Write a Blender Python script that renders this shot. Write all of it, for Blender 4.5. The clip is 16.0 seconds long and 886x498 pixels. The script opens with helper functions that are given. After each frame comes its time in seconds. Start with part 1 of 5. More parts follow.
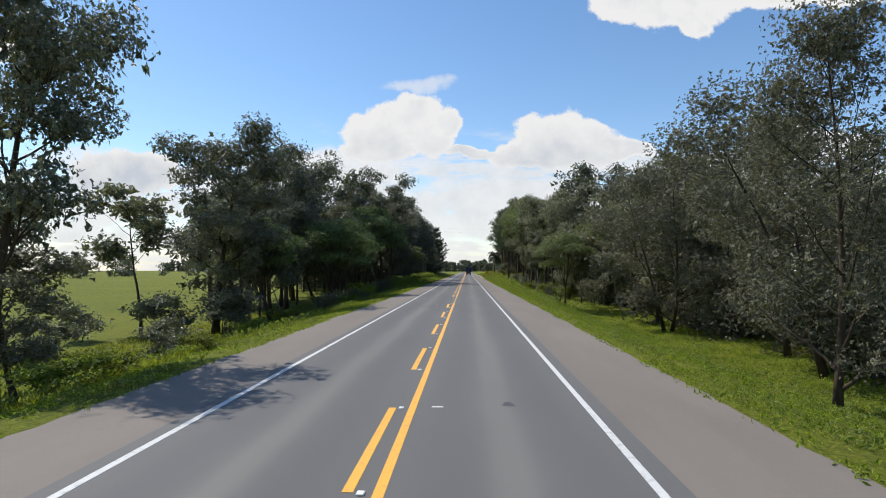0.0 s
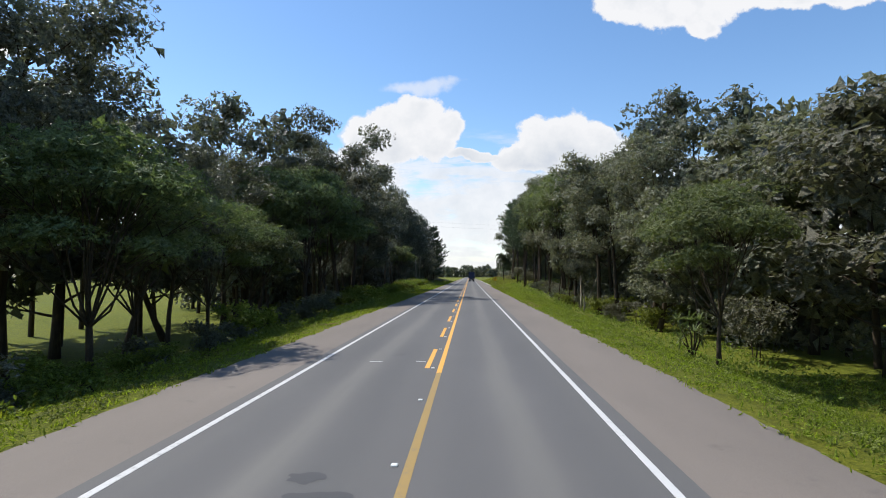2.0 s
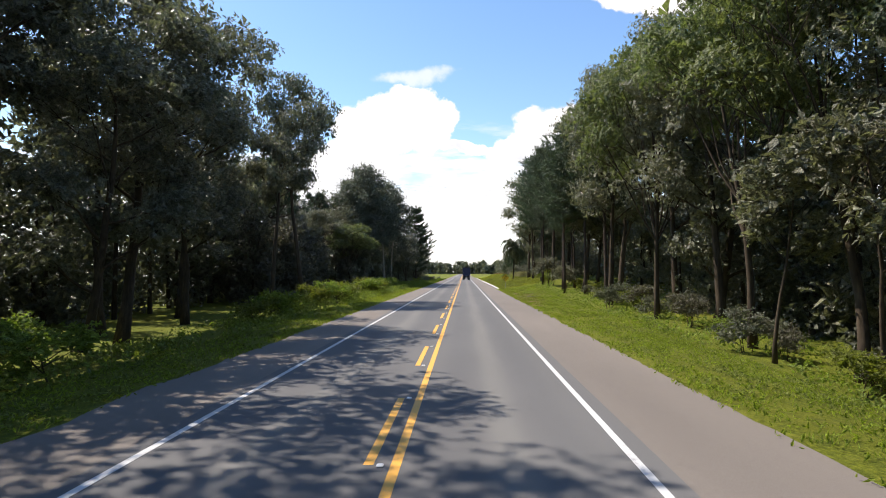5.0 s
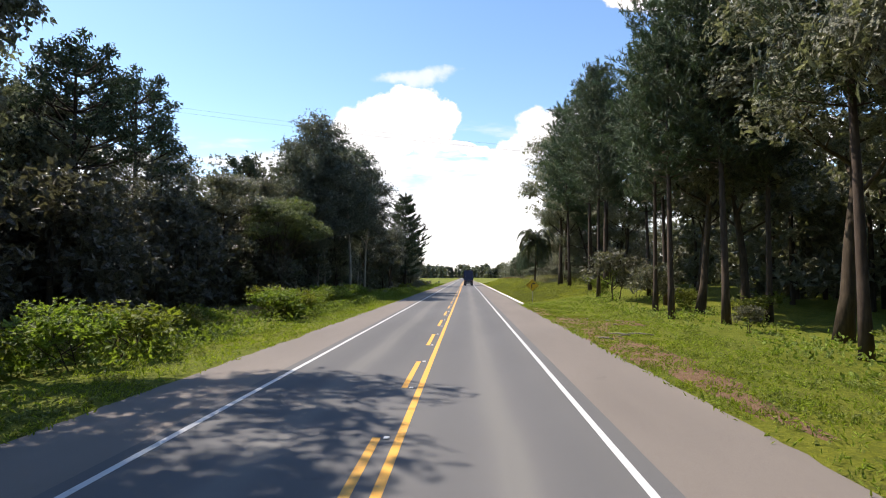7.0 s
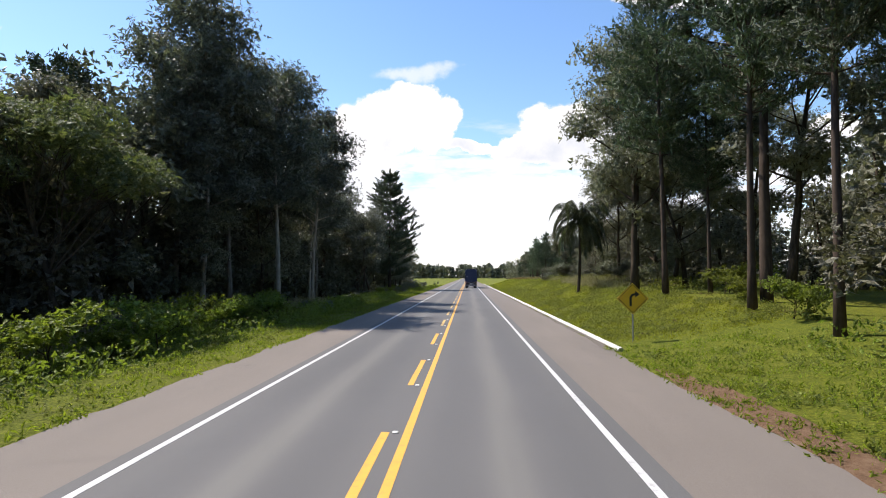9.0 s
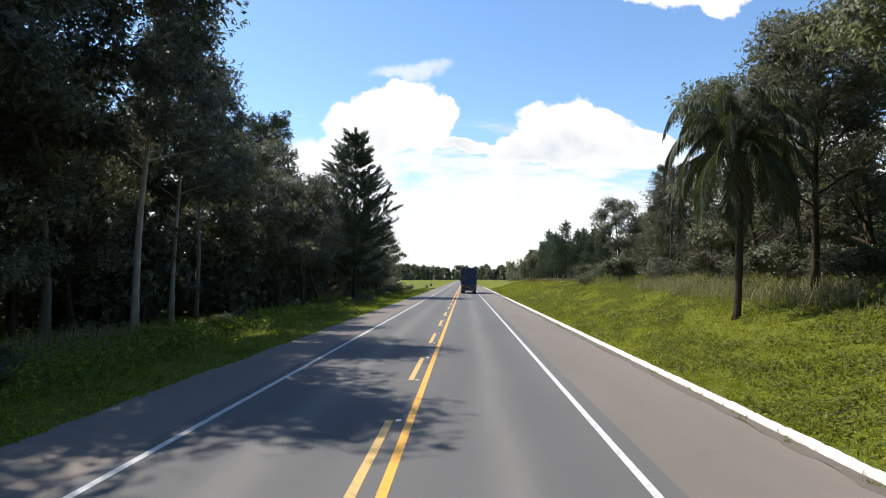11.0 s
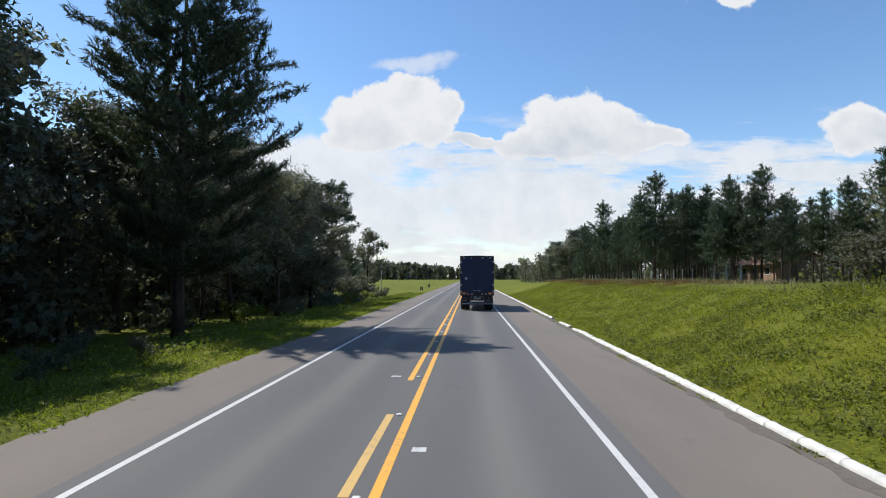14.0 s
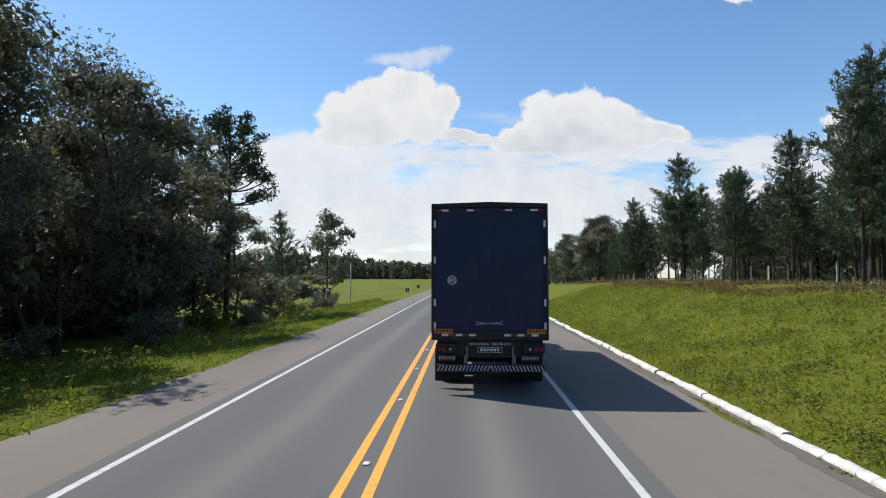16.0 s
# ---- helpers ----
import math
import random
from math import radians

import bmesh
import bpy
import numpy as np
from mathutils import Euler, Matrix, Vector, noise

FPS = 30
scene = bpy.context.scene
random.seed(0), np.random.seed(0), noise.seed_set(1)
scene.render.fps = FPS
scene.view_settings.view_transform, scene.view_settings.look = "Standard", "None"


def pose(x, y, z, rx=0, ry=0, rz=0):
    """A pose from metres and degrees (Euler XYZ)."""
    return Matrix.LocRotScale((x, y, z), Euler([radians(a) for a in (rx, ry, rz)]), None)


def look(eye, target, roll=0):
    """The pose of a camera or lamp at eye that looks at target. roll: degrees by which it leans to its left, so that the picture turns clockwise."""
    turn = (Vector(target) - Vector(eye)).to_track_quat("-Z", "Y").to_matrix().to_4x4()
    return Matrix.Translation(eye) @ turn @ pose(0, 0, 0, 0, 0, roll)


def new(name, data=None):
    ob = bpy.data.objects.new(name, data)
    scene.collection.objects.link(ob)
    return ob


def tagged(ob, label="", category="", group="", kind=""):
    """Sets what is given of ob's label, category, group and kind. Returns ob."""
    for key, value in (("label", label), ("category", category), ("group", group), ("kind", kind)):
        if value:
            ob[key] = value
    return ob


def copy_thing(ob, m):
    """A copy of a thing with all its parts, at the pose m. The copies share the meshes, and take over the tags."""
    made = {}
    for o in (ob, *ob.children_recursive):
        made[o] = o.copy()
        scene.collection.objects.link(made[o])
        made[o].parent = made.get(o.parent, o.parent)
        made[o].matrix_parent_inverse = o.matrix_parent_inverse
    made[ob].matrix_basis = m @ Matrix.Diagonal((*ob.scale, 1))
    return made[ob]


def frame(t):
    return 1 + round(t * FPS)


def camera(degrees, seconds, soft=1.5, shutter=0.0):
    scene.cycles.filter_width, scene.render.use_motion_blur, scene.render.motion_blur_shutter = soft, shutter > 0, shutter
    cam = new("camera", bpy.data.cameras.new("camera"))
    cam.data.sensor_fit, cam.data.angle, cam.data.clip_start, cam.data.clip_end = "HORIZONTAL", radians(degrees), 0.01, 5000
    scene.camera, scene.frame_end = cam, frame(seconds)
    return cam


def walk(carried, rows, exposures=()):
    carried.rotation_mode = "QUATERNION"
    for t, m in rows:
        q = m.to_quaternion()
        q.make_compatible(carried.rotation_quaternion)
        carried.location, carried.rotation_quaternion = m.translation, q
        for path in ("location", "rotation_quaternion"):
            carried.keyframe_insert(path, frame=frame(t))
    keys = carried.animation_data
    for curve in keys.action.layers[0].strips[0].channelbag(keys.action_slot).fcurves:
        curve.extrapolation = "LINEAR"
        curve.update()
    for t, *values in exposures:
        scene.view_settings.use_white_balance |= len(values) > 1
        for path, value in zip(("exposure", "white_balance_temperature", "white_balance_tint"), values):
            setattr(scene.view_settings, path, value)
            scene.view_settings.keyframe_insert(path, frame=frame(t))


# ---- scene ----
# a two-lane country road between woods; the road runs along +y, its middle is x = 0
EYE = 2.64
ROWS = [  # seconds, x, y, pitch, yaw, roll
    (0.0, 1.24, 0.0, 2.19, 2.54, 0.0),
    (0.5, 1.18, 9.5, 1.97, 3.01, 0.0),
    (1.0, 1.11, 19.2, 2.23, 3.25, 0.0),
    (1.5, 1.05, 29.1, 2.60, 2.60, 0.0),
    (2.0, 1.03, 38.8, 2.79, 2.78, 0.0),
    (2.5, 1.00, 48.5, 2.63, 2.60, 0.0),
    (3.0, 1.04, 58.0, 2.54, 2.60, 0.0),
    (3.5, 1.07, 67.3, 2.44, 2.36, 0.0),
    (4.0, 1.09, 76.7, 2.64, 2.36, 0.0),
    (4.5, 1.10, 85.9, 2.43, 2.18, 0.0),
    (7.0, 1.28, 129.5, 2.84, 2.42, 0.0),
    (7.5, 1.26, 137.5, 3.02, 2.42, 0.0),
    (8.0, 1.24, 145.5, 2.96, 2.54, 0.0),
    (8.5, 1.22, 153.4, 2.84, 2.60, 0.0),
    (11.0, 1.20, 192.3, 3.02, 2.24, 0.0),
    (11.5, 1.27, 200.4, 2.77, 2.01, 0.0),
    (12.0, 1.34, 208.5, 2.76, 1.89, 0.0),
    (12.5, 1.41, 216.5, 2.69, 2.18, 0.0),
    (13.0, 1.40, 224.3, 2.76, 2.24, 0.0),
    (13.5, 1.40, 232.1, 2.78, 2.42, 0.0),
    (14.0, 1.34, 239.9, 2.96, 2.78, 0.0),
    (14.5, 1.29, 247.6, 2.90, 2.89, 0.0),
    (15.0, 1.32, 255.3, 3.07, 3.54, 0.0),
    (15.5, 1.35, 263.0, 3.02, 2.78, 0.0),
    (16.0, 1.38, 270.7, 2.90, 2.36, 0.0),
]
cam = camera(78.0, 16.0, soft=1.0)
walk(cam, [(t, pose(x, y, EYE, 90 + p, r, a)) for t, x, y, p, a, r in ROWS],
     [(0.0, 0.19, 6500, 10), (2.0, 0.30, 6350, 11), (3.0, 0.47, 6600, 13), (4.5, 0.66, 6750, 14), (7.0, 0.74, 6800, 15), (8.5, 0.64, 6600, 15), (11.0, 0.56, 6550, 11), (12.5, 0.29, 6250, 10), (16.0, 0.17, 6350, 10)])

# ---- daylight ----
SUN_EL, SUN_AZ = 53.5, -62.0  # degrees; azimuth from +y towards +x
world = bpy.data.worlds.new("daylight")
scene.world = world
world.use_nodes = True
wn, wl = world.node_tree.nodes, world.node_tree.links
sky = wn.new("ShaderNodeTexSky")
sky.sky_type = 'NISHITA'
sky.sun_disc = False
sky.sun_elevation, sky.sun_rotation = radians(SUN_EL), radians(SUN_AZ)
sky.air_density, sky.dust_density, sky.ozone_density = 1.0, 0.2, 1.2
azure = wn.new("ShaderNodeHueSaturation")
azure.inputs["Hue"].default_value, azure.inputs["Saturation"].default_value = 0.500, 1.15
wl.new(sky.outputs[0], azure.inputs["Color"])
wl.new(azure.outputs[0], wn["Background"].inputs[0])
wn["Background"].inputs[1].default_value = 0.145
sun_data = bpy.data.lights.new("sun", 'SUN')
sun_data.energy, sun_data.angle, sun_data.color = 4.9, radians(0.5), (1.0, 0.95, 0.86)
sun = new("sun", sun_data)
_d = Vector((math.sin(radians(SUN_AZ)) * math.cos(radians(SUN_EL)), math.cos(radians(SUN_AZ)) * math.cos(radians(SUN_EL)), math.sin(radians(SUN_EL))))
sun.matrix_basis = look(_d * 100, (0, 0, 0))


# ---- materials ----
class Mat:
    """A small wrapper to wire node materials."""

    def __init__(self, name):
        self.m = bpy.data.materials.new(name)
        self.m.use_nodes = True
        self.n, self.l = self.m.node_tree.nodes, self.m.node_tree.links
        self.b = self.n["Principled BSDF"]
        self.out = self.n["Material Output"]
        self.co = self.n.new("ShaderNodeTexCoord").outputs["Object"]

    def link(self, a, b):
        self.l.new(a, b)

    def geo_pos(self):
        return self.n.new("ShaderNodeNewGeometry").outputs["Position"]

    def noise(self, scale, detail=4, rough=0.55, vec=None, stretch=None):
        t = self.n.new("ShaderNodeTexNoise")
        t.inputs["Scale"].default_value, t.inputs["Detail"].default_value, t.inputs["Roughness"].default_value = scale, detail, rough
        v = vec or self.co
        if stretch:
            mp = self.n.new("ShaderNodeMapping")
            mp.inputs["Scale"].default_value = stretch
            self.link(v, mp.inputs[0])
            v = mp.outputs[0]
        self.link(v, t.inputs["Vector"])
        return t.outputs["Fac"]

    def ramp(self, fac, stops):
        r = self.n.new("ShaderNodeValToRGB")
        e = r.color_ramp.elements
        while len(e) < len(stops):
            e.new(0.5)
        for el, (p, c) in zip(e, stops):
            el.position = p
            el.color = (*c, 1) if len(c) == 3 else c
        self.link(fac, r.inputs[0])
        return r.outputs[0]

    def math(self, op, a, b=0.0, c=0.0, clamp=False):
        t = self.n.new("ShaderNodeMath")
        t.operation, t.use_clamp = op, clamp
        for i, v in enumerate((a, b, c)):
            if isinstance(v, (int, float)):
                t.inputs[i].default_value = v
            else:
                self.link(v, t.inputs[i])
        return t.outputs[0]

    def mix(self, fac, a, b, blend='MIX'):
        t = self.n.new("ShaderNodeMix")
        t.data_type, t.blend_type = 'RGBA', blend
        for sock, v in ((t.inputs[0], fac), (t.inputs[6], a), (t.inputs[7], b)):
            if isinstance(v, (int, float)):
                sock.default_value = v
            elif isinstance(v, tuple):
                sock.default_value = (*v, 1)
            else:
                self.link(v, sock)
        return t.outputs[2]

    def span(self, val, lo, hi):
        t = self.n.new("ShaderNodeMapRange")
        t.interpolation_type = 'SMOOTHSTEP'
        t.inputs[1].default_value, t.inputs[2].default_value = lo, hi
        self.link(val, t.inputs[0])
        return t.outputs[0]

    def bump(self, height, strength, dist):
        t = self.n.new("ShaderNodeBump")
        t.inputs["Strength"].default_value, t.inputs["Distance"].default_value = strength, dist
        self.link(height, t.inputs["Height"])
        self.link(t.outputs[0], self.b.inputs["Normal"])

    def done(self, colour=None, rough=0.6, metal=0.0, spec=0.5):
        if colour is not None:
            if isinstance(colour, tuple):
                self.b.inputs["Base Color"].default_value = (*colour, 1)
            else:
                self.link(colour, self.b.inputs["Base Color"])
        if isinstance(rough, (int, float)):
            self.b.inputs["Roughness"].default_value = rough
        else:
            self.link(rough, self.b.inputs["Roughness"])
        self.b.inputs["Metallic"].default_value = metal
        self.b.inputs["Specular IOR Level"].default_value = spec
        return self.m


def leaf_material(name, dark, light, shine=0.35, through_light=0.3):
    """Leaves: each one its own shade, glossy skin, some light shining through."""
    k = Mat(name)
    g = k.n.new("ShaderNodeNewGeometry")
    oi = k.n.new("ShaderNodeObjectInfo")
    big, small = k.noise(0.35, 2), k.noise(19, 2, 0.6)
    spot = k.span(small, 0.4, 0.6)
    v = k.math('ADD', k.math('MULTIPLY', g.outputs["Random Per Island"], 0.35), k.math('ADD', k.math('MULTIPLY', big, 0.3), k.math('MULTIPLY', spot, 0.5)))
    k.bump(small, 1.0, 0.08)
    col = k.ramp(v, [(0.2, tuple(c * 0.7 for c in dark)), (0.95, light)])
    hsv = k.n.new("ShaderNodeHueSaturation")
    k.link(col, hsv.inputs["Color"])
    k.link(k.math('MULTIPLY_ADD', oi.outputs["Random"], 0.04, 0.48), hsv.inputs["Hue"])
    k.link(k.math('MULTIPLY_ADD', oi.outputs["Random"], 0.35, 0.8), hsv.inputs["Value"])
    col = hsv.outputs[0]
    m = k.done(col, k.math('MULTIPLY_ADD', spot, -0.25, 1.08 - shine), 0, 0.5)
    tr = k.n.new("ShaderNodeBsdfTranslucent")
    bright = k.mix(1.0, col, (1.2, 1.3, 0.8), 'MULTIPLY')
    k.link(bright, tr.inputs[0])
    ms = k.n.new("ShaderNodeMixShader")
    ms.inputs[0].default_value = through_light
    k.link(k.b.outputs[0], ms.inputs[1])
    k.link(tr.outputs[0], ms.inputs[2])
    k.link(ms.outputs[0], k.out.inputs[0])
    return m


def bark_material(name, dark, light):
    k = Mat(name)
    a = k.noise(9, 6, 0.6, stretch=(1, 1, 0.18))
    b = k.noise(1.2, 3)
    c = k.mix(k.span(b, 0.35, 0.7), k.ramp(a, [(0.3, dark), (0.7, light)]), tuple((p + q) * 0.4 for p, q in zip(dark, light)))
    k.bump(a, 0.6, 0.03)
    return k.done(c, 0.9, 0, 0.2)


LEAF_DARK = leaf_material("dark_leaves", (0.066, 0.071, 0.049), (0.195, 0.200, 0.138), 0.55, 0.26)
LEAF_OLIVE = leaf_material("olive_leaves", (0.095, 0.098, 0.060), (0.275, 0.270, 0.175), 0.55, 0.28)
LEAF_FRESH = leaf_material("feathery_leaves", (0.088, 0.112, 0.042), (0.215, 0.245, 0.092), 0.25, 0.32)
LEAF_GREY = leaf_material("grey_green_leaves", (0.072, 0.070, 0.048), (0.205, 0.192, 0.130), 0.4, 0.24)
LEAF_GUM = leaf_material("gum_leaves", (0.056, 0.064, 0.048), (0.165, 0.176, 0.132), 0.5, 0.26)
NEEDLE = leaf_material("pine_needles", (0.032, 0.050, 0.024), (0.100, 0.138, 0.062), 0.35, 0.16)
NEEDLE_DARK = leaf_material("araucaria_needles", (0.019, 0.036, 0.016), (0.068, 0.102, 0.042), 0.3, 0.1)
PALM_LEAF = leaf_material("palm_fronds", (0.040, 0.052, 0.026), (0.125, 0.145, 0.080), 0.5, 0.25)
WEED_LEAF = leaf_material("weed_leaves", (0.095, 0.120, 0.014), (0.250, 0.295, 0.042), 0.3, 0.42)
GRASS_BLADE = leaf_material("grass_blades", (0.125, 0.155, 0.012), (0.295, 0.330, 0.034), 0.12, 0.5)
BANK_LEAF = leaf_material("bank_weed_leaves", (0.165, 0.170, 0.012), (0.350, 0.340, 0.036), 0.12, 0.5)
STRAW = leaf_material("dry_stalks", (0.16, 0.14, 0.07), (0.42, 0.38, 0.22), 0.2, 0.3)
CLOVER = leaf_material("clover_leaves", (0.110, 0.145, 0.022), (0.260, 0.310, 0.062), 0.2, 0.4)
BROWN_BLADE = leaf_material("withered_blades", (0.10, 0.085, 0.035), (0.26, 0.22, 0.10), 0.1, 0.3)
RUST_BLADE = leaf_material("rusty_litter", (0.12, 0.065, 0.025), (0.30, 0.17, 0.07), 0.1, 0.2)
BARK = bark_material("brown_bark", (0.025, 0.018, 0.012), (0.10, 0.075, 0.05))
BARK_GREY = bark_material("grey_bark", (0.10, 0.085, 0.07), (0.30, 0.27, 0.22))
BARK_PALE = bark_material("pale_bark", (0.22, 0.18, 0.13), (0.50, 0.45, 0.36))
BARK_PINE = bark_material("pine_bark", (0.028, 0.020, 0.015), (0.11, 0.080, 0.060))


def road_material():
    k = Mat("asphalt")
    p = k.geo_pos()
    sep = k.n.new("ShaderNodeSeparateXYZ")
    k.link(p, sep.inputs[0])
    x = sep.outputs[0]
    grain = k.noise(140, 3, 0.7, p)
    patch = k.noise(0.22, 5, 0.6, p, (1, 0.25, 1))
    wob = k.math('MULTIPLY_ADD', k.noise(0.12, 2, 0.5, p), 0.5, -0.25)
    xx = k.math('ADD', k.math('ABSOLUTE', k.math('SUBTRACT', k.math('ABSOLUTE', k.math('ADD', x, wob)), 1.85)), 0.0)
    track = k.math('SUBTRACT', 1.0, k.span(k.math('ABSOLUTE', k.math('SUBTRACT', xx, 0.9)), 0.1, 0.55))
    mid = k.math('SUBTRACT', 1.0, k.span(xx, 0.05, 0.5))
    streak = k.noise(1.3, 4, 0.6, p, (1, 0.04, 1))
    c = k.ramp(patch, [(0.25, (0.094, 0.092, 0.091)), (0.75, (0.128, 0.125, 0.122))])
    c = k.mix(k.math('MULTIPLY', mid, k.math('MULTIPLY', streak, 0.9)), c, (0.185, 0.178, 0.160))
    c = k.mix(k.math('MULTIPLY', track, 0.2), c, (0.066, 0.068, 0.073))
    c = k.mix(k.math('MULTIPLY', k.span(grain, 0.45, 0.75), 0.35), c, (0.2, 0.2, 0.19))
    c = k.mix(k.math('MULTIPLY', k.span(grain, 0.5, 0.25), 0.35), c, (0.04, 0.04, 0.042))
    spots = k.noise(0.55, 6, 0.65, p)
    c = k.mix(k.math('MULTIPLY', k.span(spots, 0.66, 0.74), 0.45), c, (0.05, 0.05, 0.052))
    k.bump(grain, 0.35, 0.006)
    return k.done(c, 0.8, 0, 0.22)


def shoulder_material():
    k = Mat("worn_shoulder_asphalt")
    p = k.geo_pos()
    grain = k.noise(110, 3, 0.7, p)
    patch = k.noise(0.35, 5, 0.6, p, (1, 0.2, 1))
    c = k.ramp(patch, [(0.25, (0.128, 0.110, 0.095)), (0.75, (0.190, 0.162, 0.138))])
    c = k.mix(k.math('MULTIPLY', k.span(grain, 0.45, 0.75), 0.4), c, (0.27, 0.25, 0.22))
    c = k.mix(k.math('MULTIPLY', k.span(grain, 0.5, 0.25), 0.4), c, (0.07, 0.065, 0.06))
    blot = k.noise(0.9, 5, 0.65, p)
    c = k.mix(k.math('MULTIPLY', k.span(blot, 0.62, 0.72), 0.35), c, (0.085, 0.08, 0.072))
    k.bump(grain, 0.4, 0.008)
    return k.done(c, 0.85, 0, 0.3)


def paint_material(name, colour, worn):
    k = Mat(name)
    p = k.geo_pos()
    wear = k.noise(7, 6, 0.7, p)
    grit = k.noise(90, 3, 0.7, p)
    long_wear = k.noise(0.4, 3, 0.5, p)
    f = k.span(k.math('ADD', k.math('MULTIPLY', wear, 0.6), k.math('ADD', k.math('MULTIPLY', grit, 0.3), k.math('MULTIPLY', long_wear, 0.25))), 0.58, 0.82)
    c = k.mix(k.math('MULTIPLY', f, worn), colour, (0.12, 0.118, 0.11))
    k.bump(grit, 0.3, 0.004)
    return k.done(c, 0.6, 0, 0.4)


def ground_material():
    k = Mat("grass_and_soil")
    p = k.geo_pos()
    big = k.noise(0.06, 4, 0.55, p)
    mid = k.noise(0.8, 5, 0.6, p)
    fine = k.noise(14, 5, 0.7, p)
    g = k.ramp(fine, [(0.3, (0.024, 0.034, 0.003)), (0.5, (0.098, 0.118, 0.009)), (0.68, (0.205, 0.215, 0.022))])
    y = k.mix(k.math('MULTIPLY', k.span(big, 0.4, 0.65), 0.4), g, (0.165, 0.158, 0.014))
    clump = k.noise(3.2, 4, 0.6, p)
    y = k.mix(k.math('MULTIPLY', k.span(clump, 0.5, 0.66), 0.4), y, (0.045, 0.066, 0.009))
    y = k.mix(k.math('MULTIPLY', k.span(clump, 0.46, 0.32), 0.35), y, (0.195, 0.195, 0.036))
    d = k.mix(k.math('MULTIPLY', k.span(mid, 0.56, 0.68), 0.22), y, (0.055, 0.048, 0.022))
    k.bump(fine, 0.9, 0.08)
    return k.done(d, 0.95, 0, 0.15)


ROAD, SHOULDER = road_material(), shoulder_material()
WHITE_PAINT = paint_material("white_road_paint", (0.52, 0.52, 0.51), 1.0)
YELLOW_PAINT = paint_material("yellow_road_paint", (0.70, 0.35, 0.045), 0.85)
GROUND = ground_material()


def plain(name, colour, rough=0.5, metal=0.0, dirt=0.25, scale=4.0):
    k = Mat(name)
    n1, n2 = k.noise(scale, 5, 0.6), k.noise(scale * 12, 3, 0.6)
    f = k.math('MULTIPLY', k.span(k.math('MULTIPLY_ADD', n2, 0.3, k.math('MULTIPLY', n1, 0.7)), 0.4, 0.75), dirt)
    c = k.mix(f, colour, tuple(v * 0.45 + 0.02 for v in colour))
    return k.done(c, rough, metal)


# ---- mesh helpers ----
class Geo:
    """Vertices and faces gathered for one mesh."""

    def __init__(self):
        self.v, self.f, self.n = [], [], 0

    def add(self, verts, faces):
        verts = np.asarray(verts, float).reshape(-1, 3)
        self.v.append(verts)
        self.f.extend([tuple(int(i) + self.n for i in f) for f in faces])
        self.n += len(verts)

    def tube(self, pts, radii, sides=5, close=True):
        pts = [Vector(p) for p in pts]
        vs, fs = [], []
        for i, p in enumerate(pts):
            d = (pts[min(i + 1, len(pts) - 1)] - pts[max(i - 1, 0)]).normalized()
            a = d.cross(Vector((0.31, 0.95, 0.05)) if abs(d.y) < 0.9 else Vector((1, 0, 0))).normalized()
            b = d.cross(a)
            for s in range(sides):
                w = 2 * math.pi * s / sides
                vs.append(p + (a * math.cos(w) + b * math.sin(w)) * radii[i])
        for i in range(len(pts) - 1):
            for s in range(sides):
                t = (s + 1) % sides
                fs.append((i * sides + s, i * sides + t, (i + 1) * sides + t, (i + 1) * sides + s))
        if close:
            e = (len(pts) - 1) * sides
            fs.append(tuple(range(e, e + sides)))
            fs.append(tuple(reversed(range(sides))))
        self.add(vs, fs)

    def box(self, lo, hi):
        (a, b, c), (d, e, f) = lo, hi
        self.add([(a, b, c), (d, b, c), (d, e, c), (a, e, c), (a, b, f), (d, b, f), (d, e, f), (a, e, f)],
                 [(3, 2, 1, 0), (4, 5, 6, 7), (0, 1, 5, 4), (1, 2, 6, 5), (2, 3, 7, 6), (3, 0, 4, 7)])

    def mesh(self, name, mat, smooth=False):
        me = bpy.data.meshes.new(name)
        me.from_pydata(np.concatenate(self.v).tolist(), [], self.f)
        if mat:
            me.materials.append(mat)
        if smooth:
            me.polygons.foreach_set("use_smooth", [True] * len(me.polygons))
        me.update()
        return me


def part(name, geo, mat, parent=None, label="", smooth=False):
    """One mesh under a thing or a part; geo is a Geo or a bmesh."""
    if isinstance(geo, Geo):
        me = geo.mesh(name, mat, smooth)
    else:
        me = bpy.data.meshes.new(name)
        geo.to_mesh(me)
        geo.free()
        me.materials.append(mat)
    ob = new(name, me)
    ob.parent = parent
    return tagged(ob, label)


def rounded_box(lo, hi, bevel=0.02, segments=2):
    bm = bmesh.new()
    bmesh.ops.create_cube(bm, size=1)
    for v in bm.verts:
        v.co = Vector([(l + h) / 2 + c * (h - l) for c, l, h in zip(v.co, lo, hi)])
    if bevel:
        bmesh.ops.bevel(bm, geom=bm.edges[:], offset=bevel, segments=segments, affect='EDGES', profile=0.5)
    return bm


def thing(name, label, category, group="", at=(0, 0, 0), rz=0.0):
    ob = new(name)
    ob.empty_display_size = 0.2
    ob.matrix_basis = pose(*at, 0, 0, rz)
    return tagged(ob, label, category, group)


